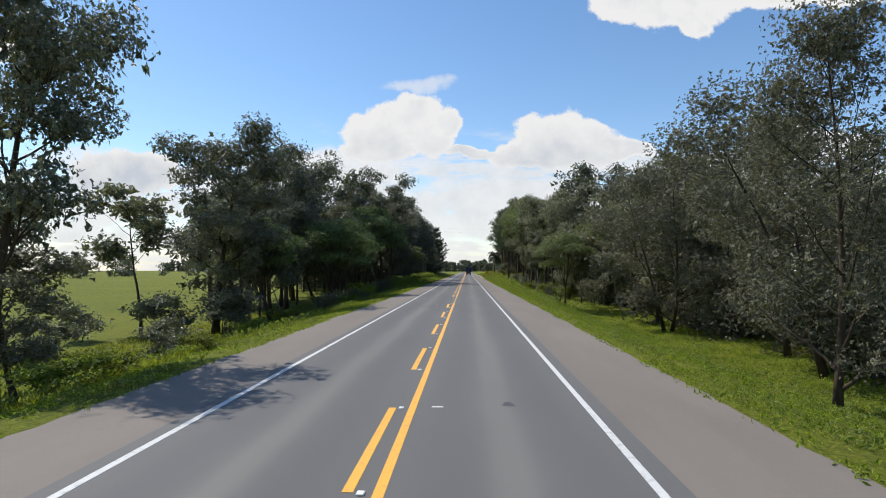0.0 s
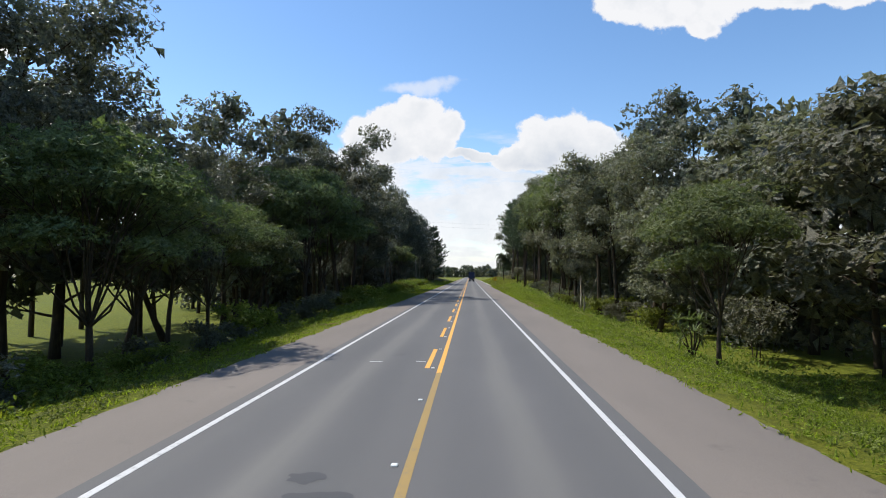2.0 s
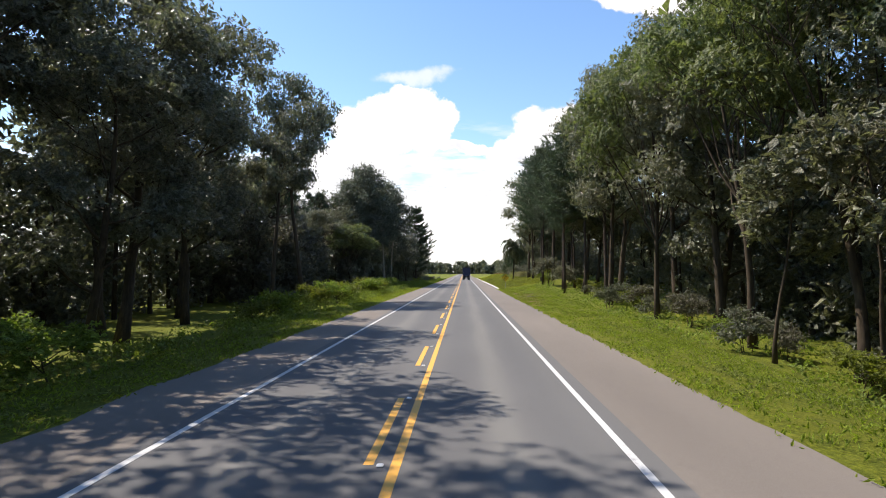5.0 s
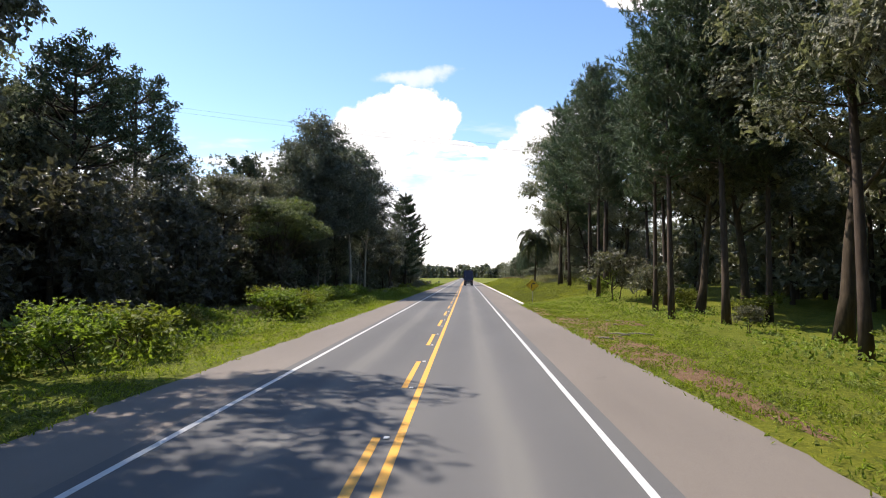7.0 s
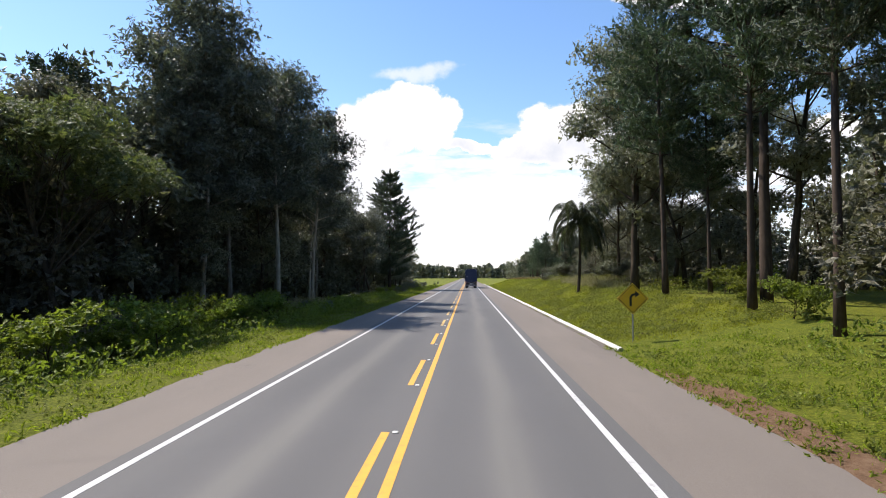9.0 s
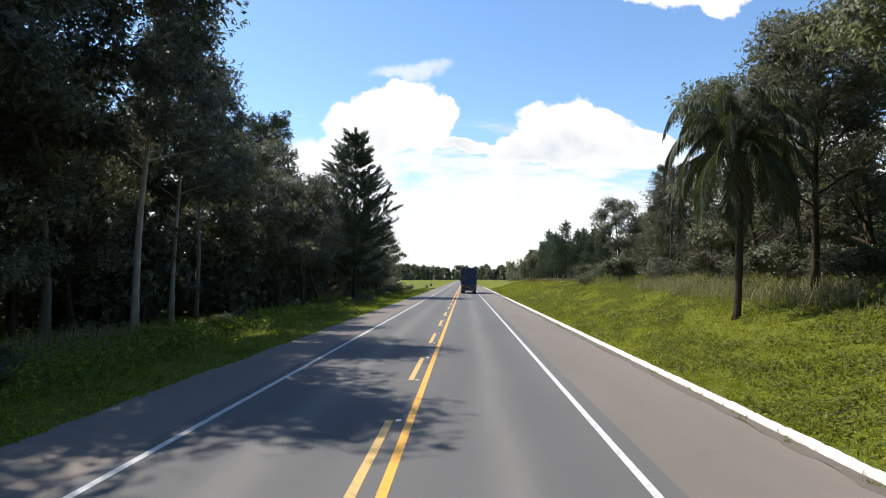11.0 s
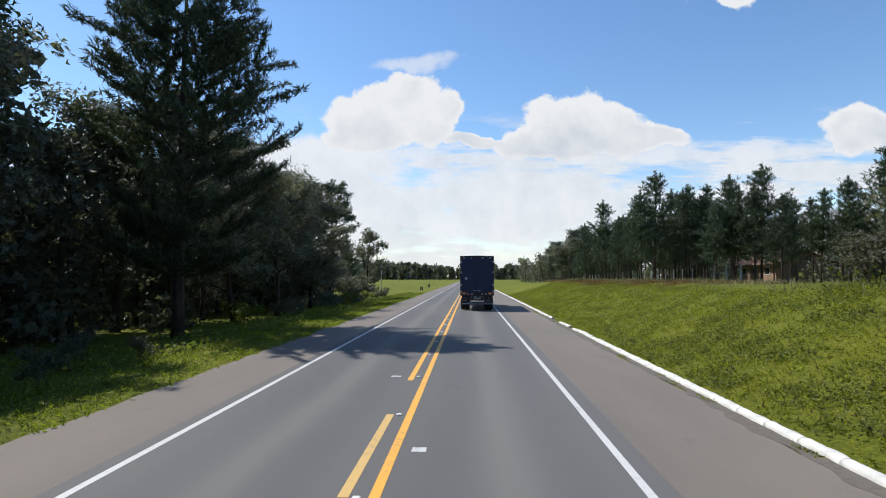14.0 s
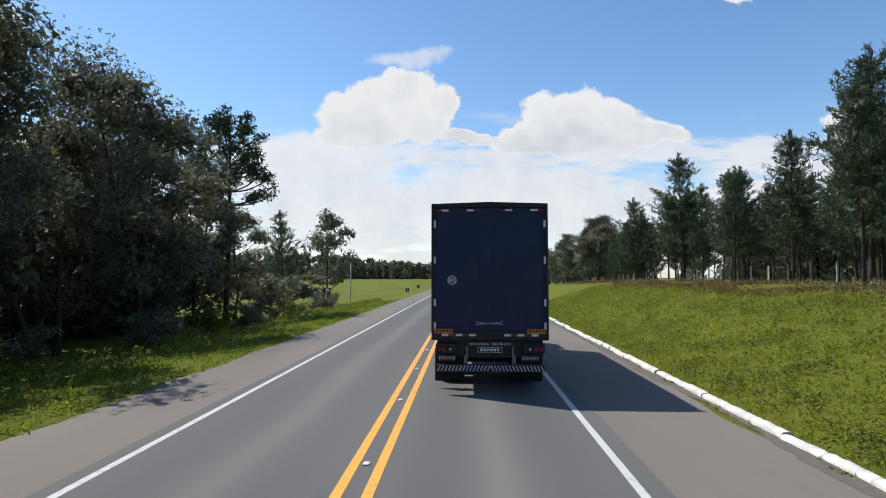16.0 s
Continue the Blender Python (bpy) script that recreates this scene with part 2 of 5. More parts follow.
def leaf_cards(geo, pts, size, rng, aspect=0.45, hang=0.0, lift=None):
    """Leaf blades folded along the rib, two triangles each, at random turns."""
    n = len(pts)
    d = rng.normal(size=(n, 3))
    d[:, 2] -= hang * 2.5
    if lift is not None:
        d += lift
    d /= np.linalg.norm(d, axis=1)[:, None] + 1e-9
    w = np.cross(d, rng.normal(size=(n, 3)))
    w /= np.linalg.norm(w, axis=1)[:, None] + 1e-9
    fold = np.cross(d, w)
    s = size * rng.uniform(0.6, 1.3, n)[:, None]
    a, c = pts - d * s * 0.5, pts + d * s * 0.5
    b = pts + w * s * aspect * 0.5 + fold * s * 0.08 - d * s * 0.08
    e = pts - w * s * aspect * 0.5 + fold * s * 0.08 - d * s * 0.08
    vs = np.stack([a, b, c, e], 1).reshape(-1, 3)
    i = np.arange(n) * 4
    geo.v.append(vs)
    base = geo.n
    geo.f.extend((np.stack([i, i + 1, i + 2, i + 3], 1) + base).tolist())
    geo.n += len(vs)


def sprigs(geo, pts, size, rng, aspect=0.8, hang=0.0, fan=4, out=None):
    """Twig ends: fan pointed leaves that spread from one stalk; out turns their faces that way, as leaves turn to the light."""
    n = len(pts)
    d = rng.normal(size=(n, 3))
    d[:, 2] -= hang * 2.5
    d /= np.linalg.norm(d, axis=1)[:, None] + 1e-9
    vs, stride = [pts], 1 + 2 * fan
    for _ in range(fan):
        e = d + rng.normal(size=(n, 3)) * 0.65
        face = rng.normal(size=(n, 3))
        if out is not None:
            face = face * 0.55 + out
            e = e - face * (np.sum(e * face, axis=1) / (np.sum(face * face, axis=1) + 1e-9))[:, None] * 0.8
        e /= np.linalg.norm(e, axis=1)[:, None] + 1e-9
        w = np.cross(e, face)
        w /= np.linalg.norm(w, axis=1)[:, None] + 1e-9
        s = size * rng.uniform(0.65, 1.25, n)[:, None]
        vs += [pts + e * s * 0.5 + w * s * aspect * 0.5, pts + e * s - w * s * aspect * 0.12]
    arr = np.stack(vs, 1).reshape(-1, 3)
    i = np.arange(n)[:, None] * stride + geo.n
    geo.v.append(arr)
    geo.f.extend(np.concatenate([np.concatenate([i, i + 1 + 2 * k, i + 2 + 2 * k], 1) for k in range(fan)]).tolist())
    geo.n += len(arr)


def bough(start, direction, length, bend, rng, steps=5, wander=0.12):
    """A crooked limb that bends towards up (bend > 0) or droops."""
    pts, d = [np.array(start, float)], np.array(direction, float)
    d /= np.linalg.norm(d)
    for _ in range(steps):
        d = d + rng.normal(size=3) * wander + np.array([0, 0, bend / steps])
        d /= np.linalg.norm(d)
        pts.append(pts[-1] + d * length / steps)
    return pts


# ---- tree kinds, each a trunk with limbs and a crown of single leaves ----
def broad_tree(seed, h, trunk_r, base, spread, limbs, profile, rise, clump, leaves, size, leaf, bark,
               forks=4, squash=0.7, aspect=0.85, hang=0.0, stems=1, lean=0.0, twig_leaves=True, shell=0.0, core=0.065):
    rng = np.random.default_rng(seed)
    wood, crown = Geo(), Geo()
    centres = []
    for stem in range(stems):
        off = np.array([0.0, 0.0, -0.15]) if stems == 1 else np.array([*rng.normal(size=2) * 0.25, -0.15])
        top = h * (rng.uniform(0.70, 0.76) if profile is umbrella else rng.uniform(0.82, 0.92))
        d0 = np.array([rng.normal() * (0.05 + lean), rng.normal() * (0.05 + lean), 1.0])
        if stems > 1:
            d0[:2] += off[:2] * 0.8
        trunk = bough(off, d0, top, 0.25, rng, 8, 0.05)
        rad = [trunk_r / math.sqrt(stems) * (1.35 if i == 0 else 1) * (1 - 0.85 * i / 8) for i in range(9)]
        wood.tube(trunk, rad, 7)
        arr = np.array(trunk)
        n = max(3, limbs // stems)
        for i in range(n):
            f = base + (1 - base) * (i + rng.uniform(0, 0.9)) / n
            z = f * 8
            j = min(int(z), 7)
            p = arr[j] + (arr[j + 1] - arr[j]) * (z - j)
            az = i * 2.4 + rng.uniform(-0.5, 0.5) + seed
            reach = spread * profile((f - base) / (1 - base)) * rng.uniform(0.75, 1.15)
            up = rise * rng.uniform(0.6, 1.3)
            limb = bough(p, (math.cos(az), math.sin(az), up), reach * math.sqrt(1 + up * up) * 0.9, 0.25 - hang, rng)
            r0 = max(rad[j] * 0.45, 0.02)
            wood.tube(limb, [r0 * (1 - 0.8 * k / 5) for k in range(6)], 5, False)
            centres.append((limb[-1], clump))
            for q in range(forks):
                k = rng.integers(2, 5)
                az2 = az + rng.uniform(-1.3, 1.3)
                tw = bough(limb[k], (math.cos(az2), math.sin(az2), up * 0.8 + rng.uniform(-0.2, 0.5)), reach * rng.uniform(0.3, 0.55), 0.2 - hang, rng, 3)
                wood.tube(tw, [r0 * 0.4, r0 * 0.3, r0 * 0.2, r0 * 0.1], 4, False)
                centres.append((tw[-1], clump * rng.uniform(0.6, 1.0)))
                if twig_leaves:
                    centres.append((tw[2], clump * 0.5))
        centres.append((trunk[-1], clump))
    per = max(1, int(leaves / len(centres)))
    for c, r in centres:
        m = max(4, int(per * (r / clump) ** 1.5 * 1.25))
        q = rng.normal(size=(m, 3))
        if shell:
            q = q / (np.linalg.norm(q, axis=1)[:, None]) * rng.uniform(1 - shell, 1, m)[:, None] * 1.5
            q[:, 2] = np.abs(q[:, 2]) * 1.2 - 0.3
        q *= np.minimum(1, 1.75 / (np.linalg.norm(q, axis=1)[:, None] + 1e-6))
        face = q / (np.linalg.norm(q, axis=1)[:, None] + 1e-6) + np.array([0, 0, 0.35])
        q *= np.array([r * 0.62, r * 0.62, r * 0.62 * squash])
        sprigs(crown, np.asarray(c) + q, size, rng, aspect, hang, 3, face if shell else None)
        if core:
            inner = rng.normal(size=(max(2, int(m * core)), 3)).clip(-1.3, 1.3) * r * np.array([0.42, 0.42, 0.42 * squash])
            sprigs(crown, np.asarray(c) + inner, size * 2.3, rng, aspect, hang, 3)
    return wood, crown, bark, leaf


def parasol_tree(seed, h, trunk_r, spread, lobes, leaf, bark, leaves=6500, size=0.19, sink=0.22):
    """Forked bare limbs under a spread of smooth overlapping domes of fine foliage."""
    rng = np.random.default_rng(seed)
    wood, crown = Geo(), Geo()
    trunk = bough((0, 0, -0.15), (rng.normal() * 0.08, rng.normal() * 0.08, 1), h * 0.72, 0.2, rng, 8, 0.06)
    rad = [trunk_r * (1.3 if i == 0 else 1) * (1 - 0.8 * i / 8) for i in range(9)]
    wood.tube(trunk, rad, 7)
    tops = []
    for i in range(lobes):
        a, u = i * 2.4 + rng.uniform(-0.3, 0.3), math.sqrt((i + 0.4) / lobes)
        r = spread * rng.uniform(0.30, 0.44)
        tops.append((np.array([math.cos(a) * u * spread * 0.72, math.sin(a) * u * spread * 0.72, h * (0.86 - sink * u * u + rng.uniform(-0.05, 0.05))]), r))
    for i in range(lobes // 2):
        a = rng.uniform(0, 6.28)
        tops.append((np.array([math.cos(a) * spread * 0.6, math.sin(a) * spread * 0.6, h * rng.uniform(0.48, 0.62)]), spread * rng.uniform(0.2, 0.3)))
    whole = sum(r * r for _, r in tops)
    for c, r in tops:
        k = int(rng.integers(3, 8))
        if c[2] < trunk[k][2] + 0.6:
            k = 3
        p = np.asarray(trunk[k])
        limb = [p, p + (c - p) * 0.35 + np.array([0, 0, -0.25]) + rng.normal(size=3) * 0.15, p + (c - p) * 0.7 + rng.normal(size=3) * 0.15, c]
        wood.tube(limb, [rad[k] * 0.5, rad[k] * 0.36, rad[k] * 0.24, 0.015], 5, False)
        for _ in range(3):
            e = c + rng.normal(size=3) * r * np.array([0.45, 0.45, 0.12]) + np.array([0, 0, r * 0.15])
            wood.tube([limb[2], e], [0.022, 0.008], 3, False)
        m = int(leaves * r * r / whole)
        q = rng.normal(size=(m, 3))
        q /= np.linalg.norm(q, axis=1)[:, None]
        q[:, 2] = np.where(rng.uniform(size=m) < 0.85, np.abs(q[:, 2]), q[:, 2] * 0.4)
        face = q + np.array([0, 0, 0.3])
        lump = 1 + 0.12 * np.sin(q[:, 0] * 6 + seed) * np.sin(q[:, 1] * 6 + c[0])
        q = q * (lump * rng.uniform(0.82, 1.03, m) ** 0.7)[:, None] * np.array([r, r, r * 0.62])
        sprigs(crown, c + q, size, rng, 0.6, 0.0, 3, face)
        inner = rng.normal(size=(m // 14, 3)).clip(-1.2, 1.2) * r * np.array([0.5, 0.5, 0.18]) + np.array([0, 0, r * 0.22])
        sprigs(crown, c + inner, size * 2.4, rng, 0.8, 0.0, 3, np.array([0, 0, 1.0]) + inner * 0)
    return wood, crown, bark, leaf


def pine_tree(seed, h, trunk_r, base, spread, whorls, leaf, bark, twigs=2, per=6, size=0.36, gap=0.24, rise=0.3, broad=False, core=1.0, bare=0.25):
    """Whorls of boughs whose outer parts and side twigs are brushes of needles, tips turned up."""
    rng = np.random.default_rng(seed)
    wood, crown = Geo(), Geo()
    trunk = bough((0, 0, -0.15), (rng.normal() * 0.02, rng.normal() * 0.02, 1), h * 0.98, 0.2, rng, 10, 0.015)
    wood.tube(trunk, [trunk_r * (1.25 if i == 0 else 1) * (1 - 0.93 * i / 10) for i in range(11)], 8)
    arr = np.array(trunk)

    def brush(line, start):
        line = np.array(line)
        length = np.linalg.norm(line[-1] - line[0])
        for f in np.linspace(start, 1.0, max(2, int(length * (1 - start) / gap + 1))):
            k = min(int(f * (len(line) - 1)), len(line) - 2)
            t = f * (len(line) - 1) - k
            d = line[k + 1] - line[k]
            d = d / (np.linalg.norm(d) + 1e-9)
            q = line[k] * (1 - t) + line[k + 1] * t + rng.normal(size=(per, 3)) * 0.07 + d * 0.1
            leaf_cards(crown, q, size, rng, 0.13, 0, d * 1.0 + np.array([0, 0, 0.45]))

    for i in range(whorls):
        f = min(max(base + (1 - base) * (i + 0.3 * rng.uniform(-1, 1)) / whorls, 0.05), 0.93)
        j = min(int(f * 10), 9)
        p = arr[j] + (arr[j + 1] - arr[j]) * (f * 10 - j)
        g = (f - base) / (1 - base)
        tier = rng.uniform(0.8, 1.1)
        n = rng.integers(4, 7)
        for b in range(n):
            az = 6.283 * b / n + rng.uniform(-0.4, 0.4) + i * 1.3
            taper = (1 - g ** 2.4) if broad else (1 - g) ** 0.9
            reach = tier * spread * (taper * min(1, 0.6 + g * 2.5) + 0.06) * rng.uniform(0.55, 1.12)
            up = rise + 0.6 * g + rng.uniform(-0.12, 0.12)
            limb = bough(p, (math.cos(az), math.sin(az), up), reach, 0.55, rng, 4, 0.07)
            r0 = trunk_r * 0.2 * (1 - g * 0.8)
            wood.tube(limb, [r0 * (1 - 0.2 * k) for k in range(5)], 4, False)
            brush(limb, bare)
            for q in range(twigs):
                k = 1 + (q + i) % 3
                a2 = az + (1 if q % 2 else -1) * rng.uniform(0.5, 1.1)
                L = reach * rng.uniform(0.22, 0.42) + 0.15
                tip = np.asarray(limb[k]) + np.array([math.cos(a2), math.sin(a2), rng.uniform(0.25, 0.7)]) * L
                wood.tube([limb[k], tip], [r0 * 0.4, r0 * 0.2], 3, False)
                brush([np.asarray(limb[k]), tip], 0.2)
    for _ in range(3):
        brush(arr[-3:], 0.1)
    n = max(4, int(h * 17 * core))
    f = base + (0.86 - base) * rng.uniform(0.08, 1, n) ** 0.9
    g = (f - base) / (1 - base)
    rad = spread * ((1 - g ** 1.7) if broad else (1 - g) ** 0.85) * 0.36 * np.sqrt(rng.uniform(0, 1, n))
    az = rng.uniform(0, 6.283, n)
    inner = np.stack([np.interp(f, np.linspace(0, 1, 11), arr[:, 0]) + np.cos(az) * rad, np.interp(f, np.linspace(0, 1, 11), arr[:, 1]) + np.sin(az) * rad,
                      np.interp(f, np.linspace(0, 1, 11), arr[:, 2]) + rad * 0.35], 1)
    leaf_cards(crown, inner, 0.55, rng, 0.3, 0, np.stack([np.cos(az), np.sin(az), 0.5 + 0 * az], 1) * 1.2)
    return wood, crown, bark, leaf


def araucaria_tree(seed, h, trunk_r, base, spread, tiers, leaf, bark, per=70):
    """Candelabra: bare arms that end in dense round tufts."""
    rng = np.random.default_rng(seed)
    wood, crown = Geo(), Geo()
    trunk = bough((0, 0, -0.15), (rng.normal() * 0.02, rng.normal() * 0.02, 1), h * 0.95, 0.2, rng, 10, 0.012)
    wood.tube(trunk, [trunk_r * (1 - 0.75 * i / 10) for i in range(11)], 8)
    arr = np.array(trunk)
    for i in range(tiers):
        g = i / max(1, tiers - 1)
        f = base + (0.97 - base) * g
        j = min(int(f * 10), 9)
        p = arr[j] + (arr[j + 1] - arr[j]) * (f * 10 - j)
        n = rng.integers(6, 9)
        for b in range(n):
            az = 6.283 * b / n + rng.uniform(-0.3, 0.3) + i
            reach = spread * (1 - 0.45 * g) * rng.uniform(0.75, 1.1)
            limb = bough(p, (math.cos(az), math.sin(az), -0.05 + 0.3 * g), reach, 0.75, rng, 5, 0.03)
            wood.tube(limb, [0.07 - 0.009 * k for k in range(6)], 4, False)
            ends = [limb[-1]]
            for _ in range(3):
                k = rng.integers(2, 5)
                e = np.asarray(limb[k]) + np.array([math.cos(az + rng.uniform(-1.2, 1.2)), math.sin(az + rng.uniform(-1.2, 1.2)), 0.7]) * rng.uniform(0.4, 0.9)
                wood.tube([limb[k], e], [0.035, 0.02], 3, False)
                ends.append(e)
            for e in ends:
                q = rng.normal(size=(per, 3))
                q /= np.linalg.norm(q, axis=1)[:, None]
                pts = e + q * rng.uniform(0.15, 0.58, (per, 1)) * np.array([1, 1, 0.85])
                leaf_cards(crown, pts, 0.3, rng, 0.35, 0, None)
    return wood, crown, bark, leaf


PROTO = {}


def dome(g):
    return 0.55 + 0.45 * math.sin(math.pi * min(1, max(0, g * 0.9 + 0.1)))


def umbrella(g):
    return 0.35 + 0.75 * g


def column(g):
    return 0.45 + 0.55 * math.sin(math.pi * min(1, g * 0.95 + 0.12))


KINDS = {  # kind: builder, native height, label
    "oak_a": (lambda: broad_tree(11, 17, 0.26, 0.30, 5.0, 15, dome, 0.55, 2.13, 14489, 0.213, LEAF_DARK, BARK, shell=0.5), 17, "tall broadleaf tree with a dense dark green crown"),
    "oak_b": (lambda: broad_tree(12, 18, 0.27, 0.32, 4.6, 16, dome, 0.7, 1.96, 13109, 0.213, LEAF_OLIVE, BARK, shell=0.5), 18, "tall broadleaf tree with glossy olive green leaves"),
    "oak_c": (lambda: broad_tree(13, 14, 0.22, 0.22, 4.2, 15, dome, 0.5, 1.79, 11959, 0.206, LEAF_DARK, BARK, lean=0.08, shell=0.5), 14, "leaning broadleaf tree with a dark green crown"),
    "oak_d": (lambda: broad_tree(14, 15, 0.22, 0.12, 4.4, 18, column, 0.45, 1.79, 12419, 0.213, LEAF_OLIVE, BARK, shell=0.5), 15, "broadleaf tree with olive leaves down to the undergrowth"),
    "open_a": (lambda: broad_tree(21, 17, 0.24, 0.54, 5.0, 13, umbrella, 0.75, 1.55, 8832, 0.215, LEAF_DARK, BARK, squash=0.6, shell=0.5, core=0.03), 17, "tall tree with crooked limbs and an open dark crown"),
    "open_b": (lambda: broad_tree(22, 15, 0.22, 0.54, 4.6, 12, umbrella, 0.6, 1.44, 7296, 0.215, LEAF_OLIVE, BARK, squash=0.55, shell=0.5, core=0.03), 15, "tall tree with bare crooked limbs and olive leaf clumps"),
    "parasol_a": (lambda: parasol_tree(31, 11, 0.15, 4.6, 13, LEAF_FRESH, BARK, 7000, 0.19, 0.2), 11, "parasol-shaped tree with feathery fresh green foliage"),
    "parasol_b": (lambda: parasol_tree(32, 11, 0.15, 4.2, 12, LEAF_FRESH, BARK, 6800, 0.19, 0.3), 11, "round-headed tree with feathery fresh green foliage"),
    "grey_a": (lambda: broad_tree(41, 14, 0.16, 0.06, 3.9, 20, column, 0.8, 1.40, 16031, 0.138, LEAF_GREY, BARK, stems=2), 14, "two-stemmed tree with a dull grey-green twiggy crown"),
    "grey_b": (lambda: broad_tree(42, 15, 0.16, 0.06, 3.7, 22, column, 0.9, 1.30, 16031, 0.138, LEAF_GREY, BARK), 15, "slender tree with a dull grey-green twiggy crown"),
    "gum_a": (lambda: broad_tree(51, 21, 0.2, 0.45, 3.2, 26, column, 0.9, 1.54, 10450, 0.282, LEAF_GUM, BARK_GREY, hang=0.35, aspect=0.5, core=0.12), 21, "tall eucalyptus with hanging blue-green leaves"),
    "gum_b": (lambda: broad_tree(52, 20, 0.17, 0.42, 2.9, 26, column, 0.9, 1.43, 10450, 0.282, LEAF_GUM, BARK_PALE, hang=0.35, aspect=0.5, core=0.12), 20, "tall pale-trunked eucalyptus with hanging leaves"),
    "back_a": (lambda: broad_tree(15, 16, 0.24, 0.15, 4.8, 14, dome, 0.55, 2.09, 3872, 0.375, LEAF_DARK, BARK, forks=3, shell=0.5), 16, "dark broadleaf tree in the second row of the wood"),
    "back_b": (lambda: broad_tree(16, 16, 0.24, 0.12, 4.8, 14, column, 0.55, 2.09, 3872, 0.375, LEAF_OLIVE, BARK, forks=3, shell=0.5), 16, "olive broadleaf tree in the second row of the wood"),
    "slim_a": (lambda: broad_tree(61, 9, 0.08, 0.45, 1.8, 9, dome, 0.9, 0.85, 1650, 0.218, LEAF_OLIVE, BARK), 9, "young slim tree with a thin trunk and sparse crown"),
    "slim_b": (lambda: broad_tree(62, 8, 0.07, 0.5, 1.6, 8, dome, 0.9, 0.8, 1430, 0.218, LEAF_DARK, BARK_GREY, lean=0.12), 8, "leaning young tree with a thin grey trunk"),
    "bare_a": (lambda: broad_tree(63, 9, 0.13, 0.25, 2.6, 13, umbrella, 1.1, 0.5, 160, 0.22, LEAF_OLIVE, BARK_PALE, stems=2, twig_leaves=False, core=0.0), 9, "almost leafless pale-limbed forked tree at the wood's edge"),
    "pine_a": (lambda: pine_tree(71, 20, 0.26, 0.14, 5.5, 14, NEEDLE, BARK_PINE, 12, 16, 0.42, 0.25, 0.12, True, 0.6, 0.42), 20, "tall lone pine with layered dark green boughs"),
    "pine_b": (lambda: pine_tree(72, 9, 0.10, 0.22, 3.0, 10, NEEDLE, BARK_PINE, 3, 9, 0.36, 0.2, 0.42, False, 0.45, 0.3), 9, "young plantation pine with upturned bough tips"),
    "pine_c": (lambda: pine_tree(73, 10, 0.10, 0.32, 2.9, 9, NEEDLE, BARK_PINE, 3, 9, 0.36, 0.2, 0.42, False, 0.45, 0.3), 10, "young plantation pine with a bare lower trunk"),
    "pine_tall": (lambda: pine_tree(74, 18, 0.165, 0.40, 3.6, 15, NEEDLE, BARK_PINE, 6, 8, 0.44, 0.28, 0.15, True), 18, "tall pine with a straight bare trunk and high crown"),
    "araucaria": (lambda: araucaria_tree(81, 15, 0.24, 0.62, 3.8, 6, NEEDLE_DARK, BARK_PINE, 55), 15, "araucaria with candelabra arms ending in dark round tufts"),
    "shrub_a": (lambda: broad_tree(91, 2.2, 0.05, 0.1, 1.3, 9, dome, 0.9, 0.6, 924, 0.163, LEAF_DARK, BARK, stems=3, forks=2), 2.2, "dark leafy shrub in the rough grass"),
    "shrub_b": (lambda: broad_tree(92, 1.6, 0.04, 0.1, 1.2, 9, dome, 0.9, 0.55, 924, 0.150, WEED_LEAF, BARK, stems=3, forks=2), 1.6, "bright green bushy weed clump on the verge"),
    "shrub_c": (lambda: broad_tree(93, 3.0, 0.05, 0.1, 1.2, 9, column, 0.9, 0.6, 1144, 0.150, LEAF_GREY, BARK, stems=3, forks=2), 3.0, "upright grey-green bush beside the road"),
}


def plant(kind, x, y, height, label="", category="tree", z=None, turn=None, group="", wide=1.0):
    """Sets one tree of a kind at (x, y), scaled to a height."""
    s = height / KINDS[kind][1]
    label = label or KINDS[kind][2]
    if kind.startswith("shrub"):
        category = "shrub"
    if turn is None:
        turn = (x * 37.7 + y * 91.3) % 360
    zz = ground_z(x, y) if z is None else z
    m = pose(x, y, zz, 0, 0, turn) @ Matrix.Diagonal((s * wide, s * wide, s, 1))
    if kind not in PROTO:
        wood, crown, bark, leaf = KINDS[kind][0]()
        ob = thing("shrub" if category == "shrub" else "tree", label, category, group)
        part("trunk", wood, bark, ob, smooth=True)
        part("crown", crown, leaf, ob)
        PROTO[kind] = ob
        ob.matrix_basis = m
        return ob
    ref = PROTO[kind]
    ob = copy_thing(ref, m @ Matrix.Diagonal([1 / v for v in ref.scale] + [1]))
    tagged(ob, label, category, group)
    return ob


# ---- ground, road ----
def smooth(a, b, v):
    t = min(1.0, max(0.0, (v - a) / (b - a)))
    return t * t * (3 - 2 * t)


LEFT_LEVEL = ((-50, -2.0), (40, -2.2), (60, -2.2), (80, -1.8), (110, -1.0), (140, -0.6), (175, -0.5), (205, -0.3), (233, -0.4), (270, -0.6), (317, -1.0), (350, -1.6), (420, -2.6), (520, -2.0), (700, 0))
RIGHT_LEVEL = ((-50, -2.2), (20, -2.4), (47, -2.6), (70, -2.2), (108, -1.7), (123, -1.0), (150, -0.3), (165, 0.2), (181, 0.95), (196, 1.65), (230, 2.1), (260, 2.3), (330, 2.1), (370, 1.2), (420, 0.3), (600, 0))


